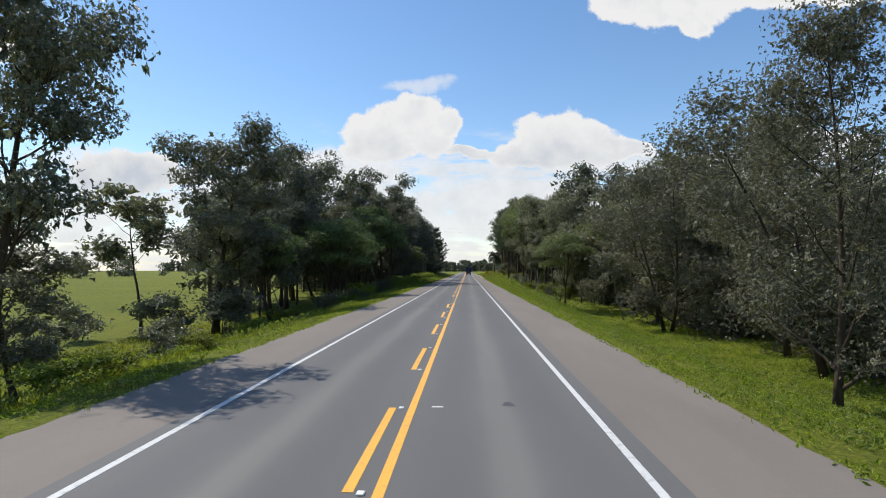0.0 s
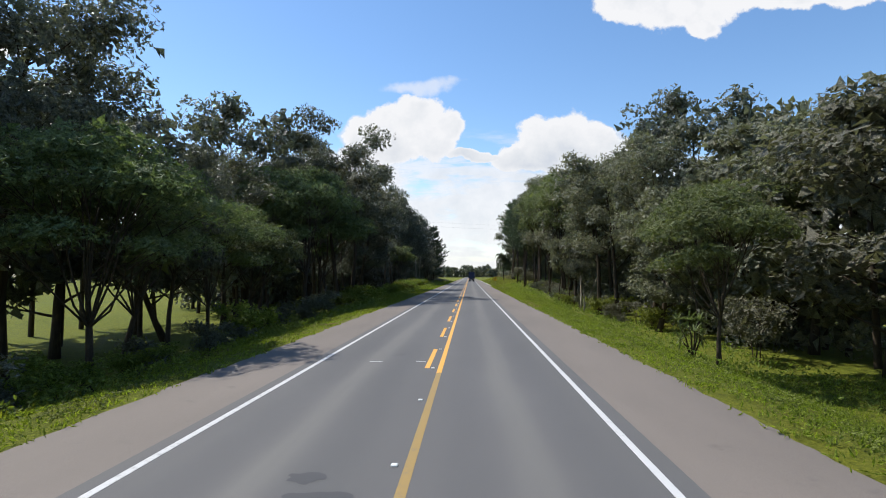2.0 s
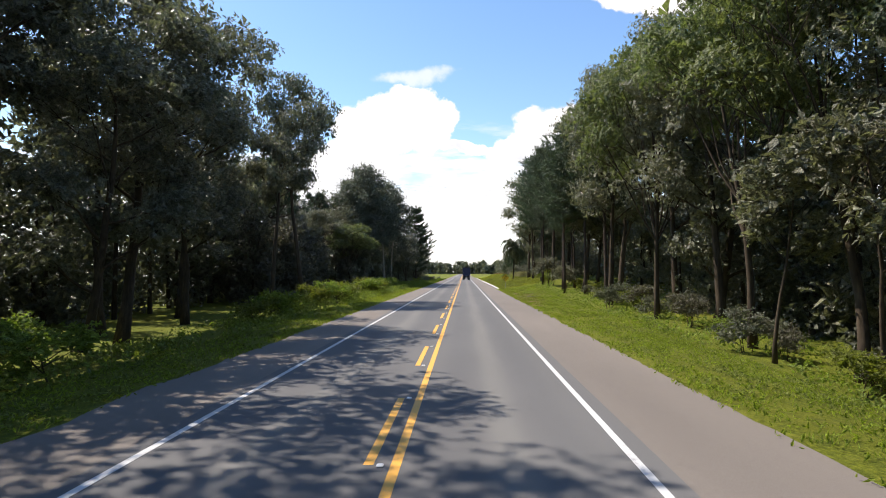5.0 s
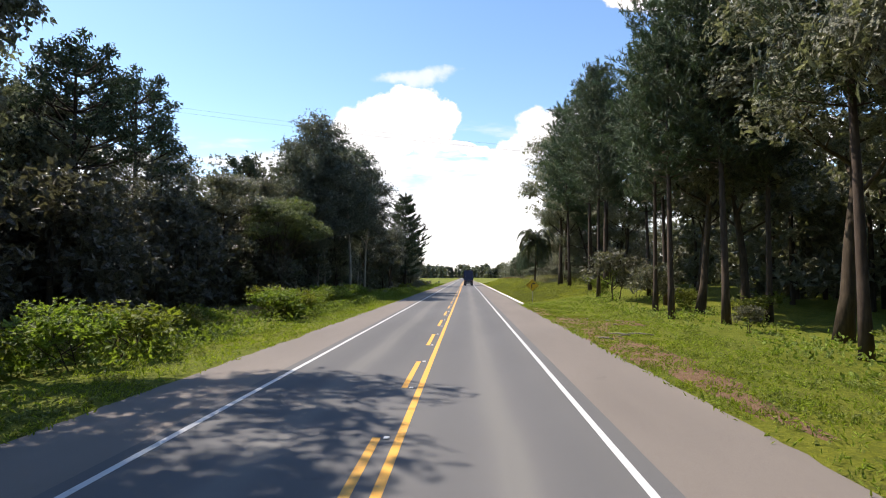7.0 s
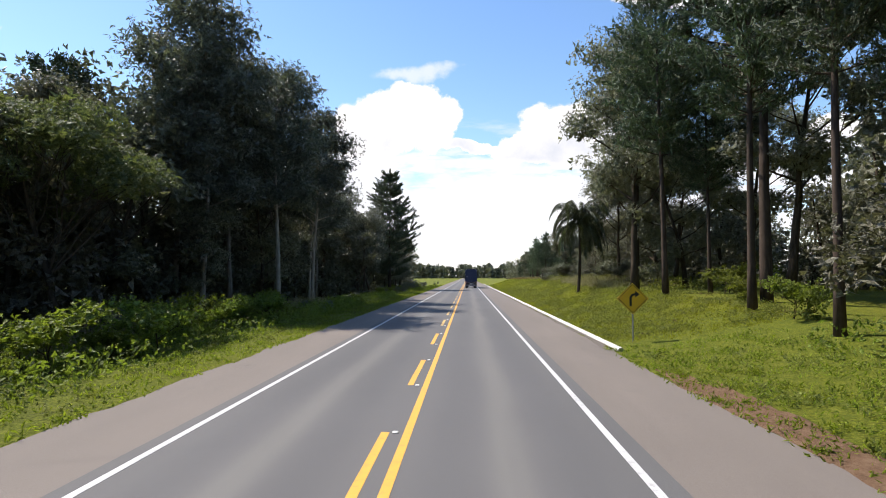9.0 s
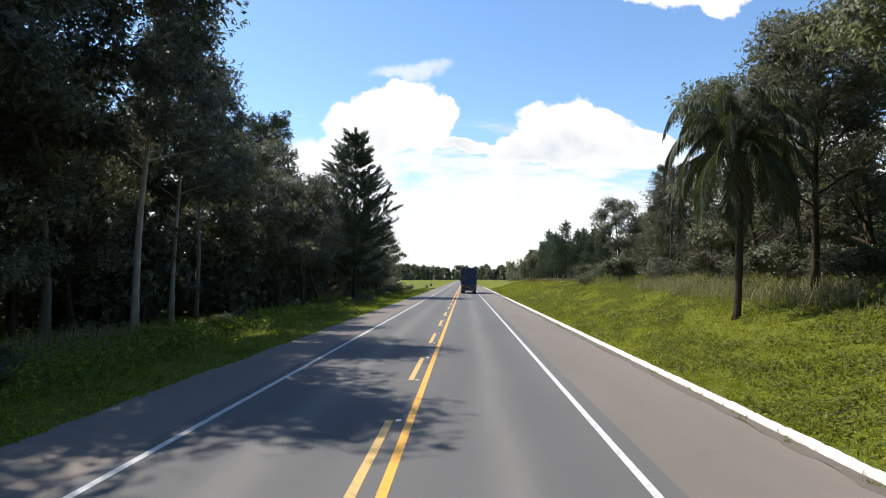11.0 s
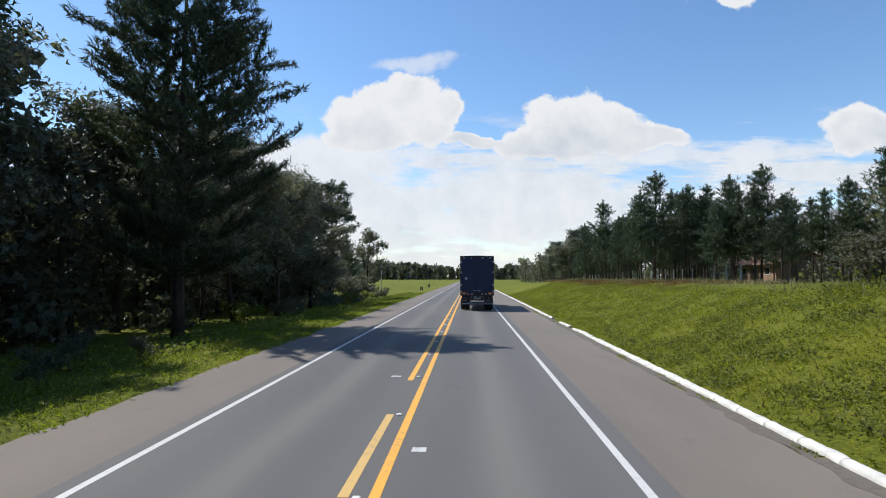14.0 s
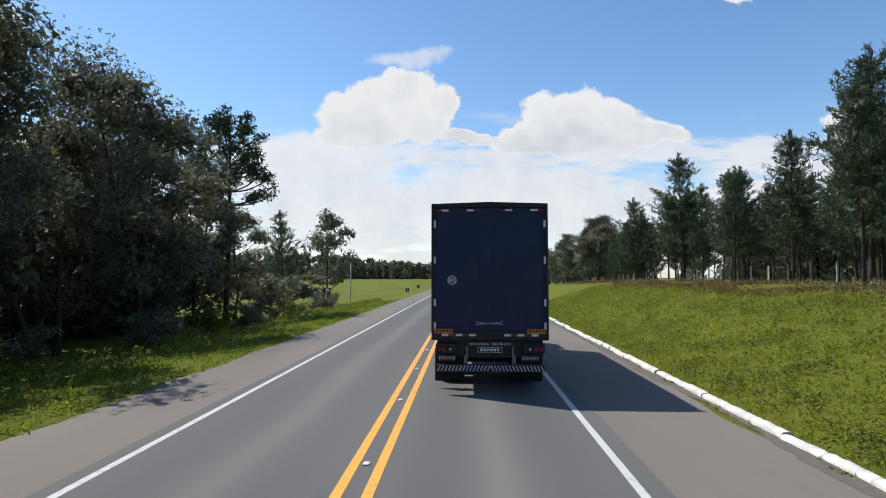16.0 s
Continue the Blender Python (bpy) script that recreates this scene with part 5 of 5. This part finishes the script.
def board_sign(x, y, w, h, foot, label):
    ob = thing("road_sign", label, "road sign", at=(x, y, ground_z(x, y)))
    g = Geo()
    g.box((-0.05, 0.0, -0.3), (0.05, 0.08, foot + h))
    part("post", g, CONCRETE, ob)
    for s in (-1, 1):
        g = Geo()
        plate(g, [(s * 0.09, foot), (s * w / 2, foot), (s * w / 2, foot + h), (s * 0.09, foot + h)], -0.03, -0.01)
        part("board", g, BLACK_SIGN, ob)


board_sign(-17.4, 344, 1.2, 1.4, 1.2, "dark double-board roadside sign on a pale post")
board_sign(-14.5, 420, 0.9, 1.2, 0.9, "small dark marker board beside the road")
board_sign(-15.5, 466, 0.9, 1.2, 0.9, "small dark marker board beside the road")


def power_pole(x, y, h, turn=0.0):
    ob = thing("power_pole", "slim weathered power pole with a crossarm", "pole", at=(x, y, ground_z(x, y)), rz=turn)
    g = Geo()
    g.tube([(0, 0, -0.3), (0, 0, h)], [0.14, 0.09], 8)
    part("pole", g, CONCRETE, ob, smooth=True)
    g = Geo()
    g.box((-0.9, -0.16, h - 0.75), (0.9, -0.08, h - 0.63))
    part("crossarm", g, POST_WOOD, ob)
    for sx in (-0.8, 0.0, 0.8):
        g = Geo()
        g.tube([(sx, -0.12, h - 0.64), (sx, -0.12, h - 0.52), (sx, -0.12, h - 0.46)], [0.045, 0.06, 0.03], 6)
        part("insulator", g, KERB_WHITE, ob)


power_pole(-20.0, 372, 8.0)


def cable(a, b, sag, label):
    g = Geo()
    a, b = np.array(a, float), np.array(b, float)
    pts = [a + (b - a) * t + np.array([0, 0, -sag * 4 * t * (1 - t)]) for t in np.linspace(0, 1, 25)]
    g.tube(pts, [0.006] * 25, 4)
    tagged(part("power_cable", g, BLACK_SIGN), label, "cable")


cable((-36, 165.6, 16.5), (34, 193.7, 15.2), 0.9, "thin dark overhead cable spanning the road")
cable((-36, 170.5, 18.0), (34, 197.0, 16.6), 0.9, "thin dark overhead cable spanning the road")

fence = thing("fence", "row of white concrete fence posts with wires", "fence", at=(26.5, 292, 0))
post_mesh = None
for i in range(26):
    y = i * 2.8
    if post_mesh is None:
        ob = part("post", rounded_box((-0.06, -0.06, -0.2), (0.06, 0.06, 1.55), 0.01, 1), KERB_WHITE, fence)
        post_mesh = ob.data
    else:
        ob = new("post", post_mesh)
        ob.parent = fence
    ob.matrix_basis = pose(0, y, ground_z(26.5, 292 + y), R2.uniform(-2, 2), R2.uniform(-2, 2), 0)
for hz in (0.5, 0.95, 1.4):
    g = Geo()
    g.tube([(0, i * 2.8, ground_z(26.5, 292 + i * 2.8) + hz) for i in range(26)], [0.006] * 26, 3)
    part("wire", g, GALV, fence)

WALL_PAINT = plain("faded_red_wall", (0.30, 0.19, 0.14), 0.9, 0, 0.4)
TILE = plain("clay_roof_tile", (0.22, 0.14, 0.10), 0.85, 0, 0.5, 8)
PANE = plain("dark_window_glass", (0.02, 0.022, 0.025), 0.1, 0, 0.05)


def small_house(x, y):
    z = min(ground_z(x + a, y + b) for a in (-3, 3) for b in (-4, 4)) - 0.1
    ob = thing("house", "small low house with faded red walls and tiled roof", "house", at=(x, y, z))
    g = Geo()
    g.box((-3, -4, 0), (3, 4, 2.3))
    part("wall", g, WALL_PAINT, ob)
    roof = Geo()
    for s in (-1, 1):
        roof.add([(0, -4.5, 3.55), (0, 4.5, 3.55), (s * 3.6, 4.5, 2.15), (s * 3.6, -4.5, 2.15), (0, -4.5, 3.45), (0, 4.5, 3.45), (s * 3.6, 4.5, 2.05), (s * 3.6, -4.5, 2.05)],
                 [(0, 1, 2, 3), (7, 6, 5, 4), (3, 2, 6, 7), (0, 3, 7, 4), (1, 5, 6, 2)])
    roof_ob = part("roof", roof, TILE, ob)
    for s in (-1, 1):
        for i in range(9):
            g = Geo()
            y0 = -4.5 + i
            g.tube([(0, y0 + 0.5, 3.6), (s * 3.6, y0 + 0.5, 2.2)], [0.09, 0.09], 5)
            part("tile_rib", g, TILE, roof_ob)
    for yy in (-4.02, 4.02):
        g = Geo()
        plate(g, [(-3, 2.3), (3, 2.3), (0, 3.45)], yy - 0.02, yy + 0.02)
        part("gable", g, WALL_PAINT, ob)
    for yy in (-2.4, 0.2, 2.6):
        g = Geo()
        g.box((-3.05, yy - 0.5, 0.95), (-2.98, yy + 0.5, 1.85))
        w = part("window", g, KERB_WHITE, ob)
        g = Geo()
        g.box((-3.07, yy - 0.42, 1.03), (-3.04, yy + 0.42, 1.77))
        part("pane", g, PANE, w)
    g = Geo()
    g.box((-1.4, -4.06, 0.05), (-0.5, -3.98, 2.05))
    part("door", g, POST_WOOD, ob)


small_house(37.0, 304.0)

# ---- litter of twigs and stones by the soil ----
STONE = plain("brown_stone", (0.24, 0.19, 0.15), 0.95, 0, 0.5)
scatter("verge_grass", 39, 900, (6.3, 9.5), (140, 178), GRASS_BLADE, "sparse grass tufts on the bare soil", 0.14, 0.06, 0.24, 1.1, patchy(0.9, 0.0, 19), clump=9, radius=0.1)
for i in range(14):
    bx, by = R2.uniform(6.6, 9.4), R2.uniform(150, 166)
    g = Geo()
    if i % 2:
        L = R2.uniform(0.4, 1.3)
        a = R2.uniform(0, 3.1)
        g.tube([(-L / 2 * math.cos(a), -L / 2 * math.sin(a), 0.05), (0, 0, 0.09), (L / 2 * math.cos(a), L / 2 * math.sin(a), 0.05)], [0.03, 0.035, 0.02], 6)
        ob = tagged(part("log", g, BARK_GREY, smooth=True), "short weathered broken branch lying on the soil", "branch", "litter beside the road")
    else:
        bm = bmesh.new()
        bmesh.ops.create_icosphere(bm, subdivisions=2, radius=R2.uniform(0.06, 0.12))
        for v in bm.verts:
            v.co *= 1 + 0.35 * noise.noise(v.co * 9 + Vector((i, 0, 0)))
            v.co.z *= 0.6
        ob = tagged(part("stone", bm, STONE), "rough brown stone lying on the soil", "stone", "litter beside the road")
    ob.matrix_basis = pose(bx, by, ground_z(bx, by) + 0.03)

# ---- small marks on the road ----
for mx, my, mw, ml, name, mat, label in (
        (-2.05, 55.6, 0.40, 0.09, "paint_mark", WHITE_PAINT, "short white survey mark on the asphalt"), (-0.62, 55.7, 0.3, 0.08, "paint_mark", WHITE_PAINT, "short white survey mark on the asphalt"),
        (-1.2, 41.5, 0.30, 0.12, "paint_mark", WHITE_PAINT, "short white survey mark on the asphalt"), (0.55, 10.6, 0.22, 0.1, "paint_mark", WHITE_PAINT, "short white survey mark on the asphalt"),
        (-0.5, 232.6, 0.34, 0.12, "paint_mark", WHITE_PAINT, "short white survey mark on the asphalt"), (0.45, 248.3, 0.22, 0.22, "paint_mark", WHITE_PAINT, "short white survey mark on the asphalt"),
        (-0.75, 254.5, 0.26, 0.16, "paint_mark", WHITE_PAINT, "short white survey mark on the asphalt")):
    strip(name, mx, mx + mw, my, my + ml, 0.0035, mat, label, "road marking", step=1)


def tar_patch(x, y, rx, ry, seed):
    """A thin dark stain or repair with a wandering outline."""
    g = Geo()
    n = 22
    vs = [(x, y, 0.003)]
    for i in range(n):
        a = 6.2832 * i / n
        r = 0.8 + 0.5 * noise.noise(Vector((math.cos(a) * 1.8, math.sin(a) * 1.8, seed)))
        vs.append((x + math.cos(a) * rx * r, y + math.sin(a) * ry * r, 0.003))
    g.add(vs, [(0, 1 + i, 1 + (i + 1) % n) for i in range(n)])
    tagged(part("tar_patch", g, TAR), "dark tar repair on the grey asphalt", "road patch", kind="structure")


TAR = plain("dark_tar", (0.045, 0.045, 0.047), 0.7, 0, 0.5, 5.0)
for tx, ty, ta, tb in ((-1.9, 39.2, 0.28, 0.35), (-1.3, 38.3, 0.1, 0.14), (-0.75, 45.3, 0.5, 0.35), (2.05, 10.9, 0.14, 0.2), (-1.1, 46.0, 0.3, 0.25), (1.8, 233.0, 0.12, 0.4), (2.6, 232.0, 0.08, 0.12), (-5.0, 240.2, 0.5, 0.1)):
    tar_patch(tx, ty, ta, tb, tx * 3 + ty)
# ---- the box truck ahead, standing in its lane at the end of the drive ----


def tarp_material():
    k = Mat("navy_tarpaulin")
    folds = k.noise(1.6, 5, 0.6, stretch=(3.0, 1, 0.25))
    dust = k.noise(2.5, 6, 0.65)
    c = k.mix(k.math('MULTIPLY', k.span(dust, 0.45, 0.8), 0.35), (0.017, 0.026, 0.072), (0.045, 0.05, 0.07))
    k.bump(folds, 0.6, 0.06)
    return k.done(c, 0.55, 0, 0.4)


TARP = tarp_material()
T_BLACK = plain("black_chassis_paint", (0.012, 0.012, 0.013), 0.6, 0, 0.5)
T_RUBBER = plain("tyre_rubber", (0.014, 0.014, 0.014), 0.9, 0, 0.6)
T_WHITE = plain("white_reflective_tape", (0.72, 0.73, 0.75), 0.3, 0, 0.2)
T_RED = plain("red_reflective_tape", (0.24, 0.012, 0.012), 0.3, 0, 0.2)
T_PLATE = plain("dull_red_plate", (0.07, 0.018, 0.018), 0.5, 0, 0.4)
T_ORANGE = plain("orange_plate", (0.62, 0.20, 0.015), 0.4, 0, 0.2)
T_GREY = plain("grey_cord", (0.40, 0.42, 0.46), 0.8, 0, 0.2)
T_STEEL = plain("truck_steel", (0.22, 0.22, 0.23), 0.5, 0.7, 0.4)
T_BLUE = plain("navy_body_paint", (0.015, 0.022, 0.07), 0.4, 0, 0.3)
T_GLASS = plain("cab_glass", (0.02, 0.022, 0.025), 0.08, 0, 0.02)


def text_part(words, size, x, z, mat, parent, y=-0.03):
    """Letters from the built-in font, as a mesh that faces back along the road."""
    cu = bpy.data.curves.new("letters", 'FONT')
    cu.body, cu.size, cu.align_x, cu.extrude = words, size, 'CENTER', 0.003
    tmp = bpy.data.objects.new("letters", cu)
    scene.collection.objects.link(tmp)
    bpy.context.view_layer.update()
    me = bpy.data.meshes.new_from_object(tmp.evaluated_get(bpy.context.evaluated_depsgraph_get()))
    bpy.data.objects.remove(tmp)
    me.materials.clear()
    me.materials.append(mat)
    ob = new("lettering", me)
    ob.parent = parent
    ob.matrix_basis = pose(x, y, z, 90, 0, 0)
    return ob


def truck(x, y):
    """Origin on the road under the middle of the rear face; the truck points along +y."""
    t = thing("box_truck", "dark navy tarpaulin-sided box truck seen from behind", "truck", at=(x, y, 0))
    W, B, H, L = 1.30, 1.42, 4.30, 8.4

    def bx(name, lo, hi, mat, parent=t, bevel=0.0, label=""):
        if bevel:
            return part(name, rounded_box(lo, hi, bevel, 2), mat, parent, label)
        g = Geo()
        g.box(lo, hi)
        return part(name, g, mat, parent, label)

    # body: tarpaulin over a frame, the roof slightly peaked
    g = Geo()
    nx, nz = 40, 26
    vs, fs = [], []
    for j in range(nz + 1):
        for i in range(nx + 1):
            u, v = i / nx, j / nz
            px = -W + 2 * W * u
            fold = 0.03 * math.exp(-((px + 0.06) / 0.03) ** 2) + 0.034 * math.exp(-((px - 0.12) / 0.035) ** 2) + 0.012 * math.exp(-((px + 0.2) / 0.03) ** 2)
            bulge = 0.022 * noise.noise(Vector((px * 1.7, 0, v * 2.4))) * math.sin(math.pi * u) * math.sin(math.pi * v)
            top = H + 0.035 * (1 - abs(px) / W)
            vs.append((px, -0.0 - fold * math.sin(math.pi * min(1, v * 1.05)) - bulge, B - 0.05 + (top - B + 0.05) * v))
    for j in range(nz):
        for i in range(nx):
            a = j * (nx + 1) + i
            fs.append((a, a + 1, a + nx + 2, a + nx + 1))
    g.add(vs, fs)
    rear = part("rear_curtain", g, TARP, t, "navy tarpaulin rear curtain with soft folds", smooth=True)
    g = Geo()
    g.add([(-W, 0, B), (W, 0, B), (W, 0, H), (0, 0, H + 0.035), (-W, 0, H), (-W, L, B), (W, L, B), (W, L, H), (0, L, H + 0.035), (-W, L, H)],
          [(1, 6, 7, 2), (5, 0, 4, 9), (2, 7, 8, 3), (3, 8, 9, 4), (6, 5, 9, 8, 7), (0, 5, 6, 1)])
    body = part("cargo_body", g, TARP, t, "navy tarpaulin cargo box")
    for s in (-1, 1):
        bx("corner_post", (s * W - 0.035, -0.05, B - 0.05), (s * W + 0.035, 0.03, H + 0.01), T_BLACK, t, 0.01)
    g = Geo()
    plate(g, [(-W - 0.03, H - 0.06), (W + 0.03, H - 0.06), (W + 0.03, H + 0.02), (0, H + 0.06), (-W - 0.03, H + 0.02)], -0.055, 0.05)
    part("top_rail", g, T_BLACK, t)
    bx("rear_sill", (-W - 0.03, -0.07, B - 0.22), (W + 0.03, 0.10, B - 0.02), T_BLACK, t, 0.012)
    # reflective tape
    for px in (-1.02, -0.44, 0.44, 1.02):
        bx("reflector", (px - 0.08, -0.066, H - 0.16), (px + 0.08, -0.056, H - 0.11), T_WHITE)
        sg = 1 if px in (-0.44, 1.02) else -1
        bx("reflector", (px + sg * 0.09 - 0.06 + (0.06 * sg), -0.064, H - 0.16), (px + sg * 0.09 + 0.06 + (0.06 * sg), -0.056, H - 0.11), T_RED)
    for s in (-1, 1):
        for z in (H - 0.45, H - 1.28, H - 2.25, H - 2.78):
            bx("reflector", (s * (W - 0.045) - 0.024, -0.062, z - 0.08), (s * (W - 0.045) + 0.024, -0.052, z + 0.08), T_WHITE)
        for i, px in enumerate((1.02, 0.86, 0.70, 0.54, 0.40)):
            bx("reflector", (s * px - 0.075, -0.082, B - 0.13), (s * px + 0.075, -0.072, B - 0.075), T_WHITE if i % 2 == 0 else T_RED)
        op = bx("marker_plate", (s * 1.05 - 0.21, -0.088, B - 0.07), (s * 1.05 + 0.21, -0.072, B + 0.035), T_ORANGE)
        for i in range(5):
            bx("bar", (s * 1.05 - 0.17 + i * 0.075, -0.093, B - 0.03), (s * 1.05 - 0.125 + i * 0.075, -0.088, B + 0.01), T_BLACK, op)
    # curtain cords
    g = Geo()
    for a, b in (((-0.33, B + 0.20), (0.30, B + 0.13)), ((-0.33, B + 0.13), (0.30, B + 0.20)), ((-0.3, B + 0.165), (0.28, B + 0.165))):
        g.tube([(a[0], -0.045, a[1]), ((a[0] + b[0]) / 2, -0.05, (a[1] + b[1]) / 2 - 0.01), (b[0], -0.045, b[1])], [0.007] * 3, 5)
    part("cord", g, T_GREY, rear)
    # speed roundel
    g = Geo()
    ring = 28
    for r0, r1, yy in ((0.085, 0.105, -0.046),):
        vs = [(r * math.cos(6.2832 * i / ring), yy, r * math.sin(6.2832 * i / ring)) for r in (r0, r1) for i in range(ring)]
        g.add(vs, [(i, i + ring, (i + 1) % ring + ring, (i + 1) % ring) for i in range(ring)])
    disc = part("speed_roundel", g, T_WHITE, rear)
    disc.matrix_basis = pose(-0.86, 0, 2.56)
    text_part("80", 0.15, 0, -0.052, T_WHITE, disc, -0.046)
    # undercarriage panel with lettering
    bx("back_panel", (-1.2, -0.01, 0.80), (1.2, 0.06, B - 0.22), T_BLACK, t, 0.01)
    panel = bx("lettering_board", (-0.56, -0.05, B - 0.36), (0.56, -0.02, B - 0.24), T_BLACK)
    text_part("MANTENHA   DISTÂNCIA", 0.082, 0, B - 0.335, T_WHITE, panel, -0.056)
    frame_ob = bx("maker_plate", (-0.29, -0.06, B - 0.50), (0.29, -0.02, B - 0.375), T_BLACK)
    for lo, hi in (((-0.28, B - 0.495), (0.28, B - 0.485)), ((-0.28, B - 0.39), (0.28, B - 0.38)), ((-0.28, B - 0.495), (-0.27, B - 0.38)), ((0.27, B - 0.495), (0.28, B - 0.38))):
        bx("rim", (lo[0], -0.066, lo[1]), (hi[0], -0.06, hi[1]), T_WHITE, frame_ob)
    for i in range(6):
        bx("bar", (-0.22 + i * 0.075, -0.066, B - 0.465), (-0.165 + i * 0.075, -0.06, B - 0.41), T_WHITE, frame_ob)
    for s in (-1, 1):
        bx("hose_bracket", (s * 0.52 - 0.02, -0.06, B - 0.62), (s * 0.52 + 0.02, -0.02, B - 0.36), T_STEEL)
        # lamp cluster, plate, flap
        lamp = bx("lamp_cluster", (s * 0.98 - 0.25, -0.10, 0.90), (s * 0.98 + 0.25, 0.05, B - 0.30), T_BLACK, t, 0.012)
        for k, (lx, m) in enumerate(((0.13, T_RED), (-0.02, T_WHITE), (0.24, T_RED))):
            g = Geo()
            g.tube([(s * (0.92 + lx), -0.10, B - 0.42), (s * (0.92 + lx), -0.12, B - 0.42), (s * (0.92 + lx), -0.128, B - 0.42)], [0.05, 0.048, 0.03] if k != 1 else [0.03, 0.028, 0.02], 14)
            part("lamp_lens", g, m, lamp, "red lamp lens" if m is T_RED else "clear lamp lens", smooth=True)
        num = bx("number_plate", (s * 0.98 - 0.20 - (0.08 if s > 0 else 0), -0.115, 0.74), (s * 0.98 + 0.20 - (0.08 if s > 0 else 0), -0.10, 0.87), T_PLATE)
        for i in range(7):
            cx = s * 0.98 - (0.08 if s > 0 else 0) - 0.165 + i * 0.055
            bx("bar", (cx - 0.014, -0.121, 0.775), (cx + 0.014, -0.115, 0.84), T_GREY, num)
        g = Geo()
        g.box((s * 0.92 - 0.36, 0.55, 0.17), (s * 0.92 + 0.34, 0.565, 0.95))
        part("mud_flap", g, T_RUBBER, t)
        bx("bumper_bracket", (s * 0.55 - 0.04, -0.02, 0.55), (s * 0.55 + 0.04, 0.2, 0.85), T_STEEL)
    bump = bx("bumper", (-1.22, -0.14, 0.50), (1.22, -0.02, 0.66), T_BLACK, t, 0.015)
    for i in range(30):
        x0 = -1.2 + i * 0.08
        a, b = (0.0, 0.06) if x0 + 0.04 < 0 else (0.06, 0.0)
        g = Geo()
        plate(g, [(x0 + a, 0.515), (x0 + a + 0.036, 0.515), (x0 + b + 0.036, 0.645), (x0 + b, 0.645)], -0.147, -0.14)
        part("stripe", g, T_GREY, bump)
    # chassis, axle, wheels
    for s in (-1, 1):
        bx("chassis_rail", (s * 0.42 - 0.04, 0.05, 0.85), (s * 0.42 + 0.04, L + 2.0, B - 0.02), T_BLACK)
    for ay in (1.75, 3.0, L + 0.9):
        g = Geo()
        g.tube([(-1.1, ay, 0.52), (1.1, ay, 0.52)], [0.08, 0.08], 10)
        part("axle", g, T_BLACK, t, smooth=True)
        for s in (-1, 1):
            for off in ((1.12, 0.80) if ay < L else (1.10,)):
                g = Geo()
                prof = [(-0.13, 0.32), (-0.135, 0.46), (-0.11, 0.51), (0.11, 0.51), (0.135, 0.46), (0.13, 0.32)]
                n = 32
                vs = [(s * off + px, ay + r * math.cos(6.2832 * i / n), 0.512 + r * math.sin(6.2832 * i / n)) for px, r in prof for i in range(n)]
                m = len(prof)
                g.add(vs, [(j * n + i, j * n + (i + 1) % n, ((j + 1) % m) * n + (i + 1) % n, ((j + 1) % m) * n + i) for j in range(m) for i in range(n)])
                w = part("wheel", g, T_RUBBER, t, "black rubber tyre", smooth=True)
                g = Geo()
                g.tube([(s * off - 0.09, ay, 0.512), (s * off + 0.09, ay, 0.512)], [0.32, 0.32], 24)
                part("rim", g, T_STEEL, w)
    # cab
    g = Geo()
    y0, y1 = L + 0.25, L + 2.1
    g.add([(-1.2, y0, 0.7), (1.2, y0, 0.7), (1.2, y1, 0.7), (-1.2, y1, 0.7), (-1.2, y0, 2.9), (1.2, y0, 2.9), (1.15, y1 - 0.35, 2.9), (-1.15, y1 - 0.35, 2.9), (-1.2, y1, 1.75), (1.2, y1, 1.75)],
          [(0, 1, 5, 4), (4, 5, 6, 7), (7, 6, 9, 8), (8, 9, 2, 3), (1, 2, 9, 6, 5), (3, 0, 4, 7, 8), (3, 2, 1, 0)])
    cab = part("cab", g, T_BLUE, t, "navy painted cab")
    for s in (-1, 1):
        bx("mirror", (s * 1.42 - 0.1, y1 - 0.5, 1.9), (s * 1.42 + 0.1, y1 - 0.42, 2.4), T_BLACK, cab)
        bx("side_window", (s * 1.2 - 0.01, y0 + 0.7, 1.85), (s * 1.2 + 0.01, y1 - 0.5, 2.6), T_GLASS, cab)
    bx("windscreen", (-1.0, y1 - 0.17, 1.85), (1.0, y1 - 0.12, 2.6), T_GLASS, cab)
    return t


truck(1.93, 283.3)
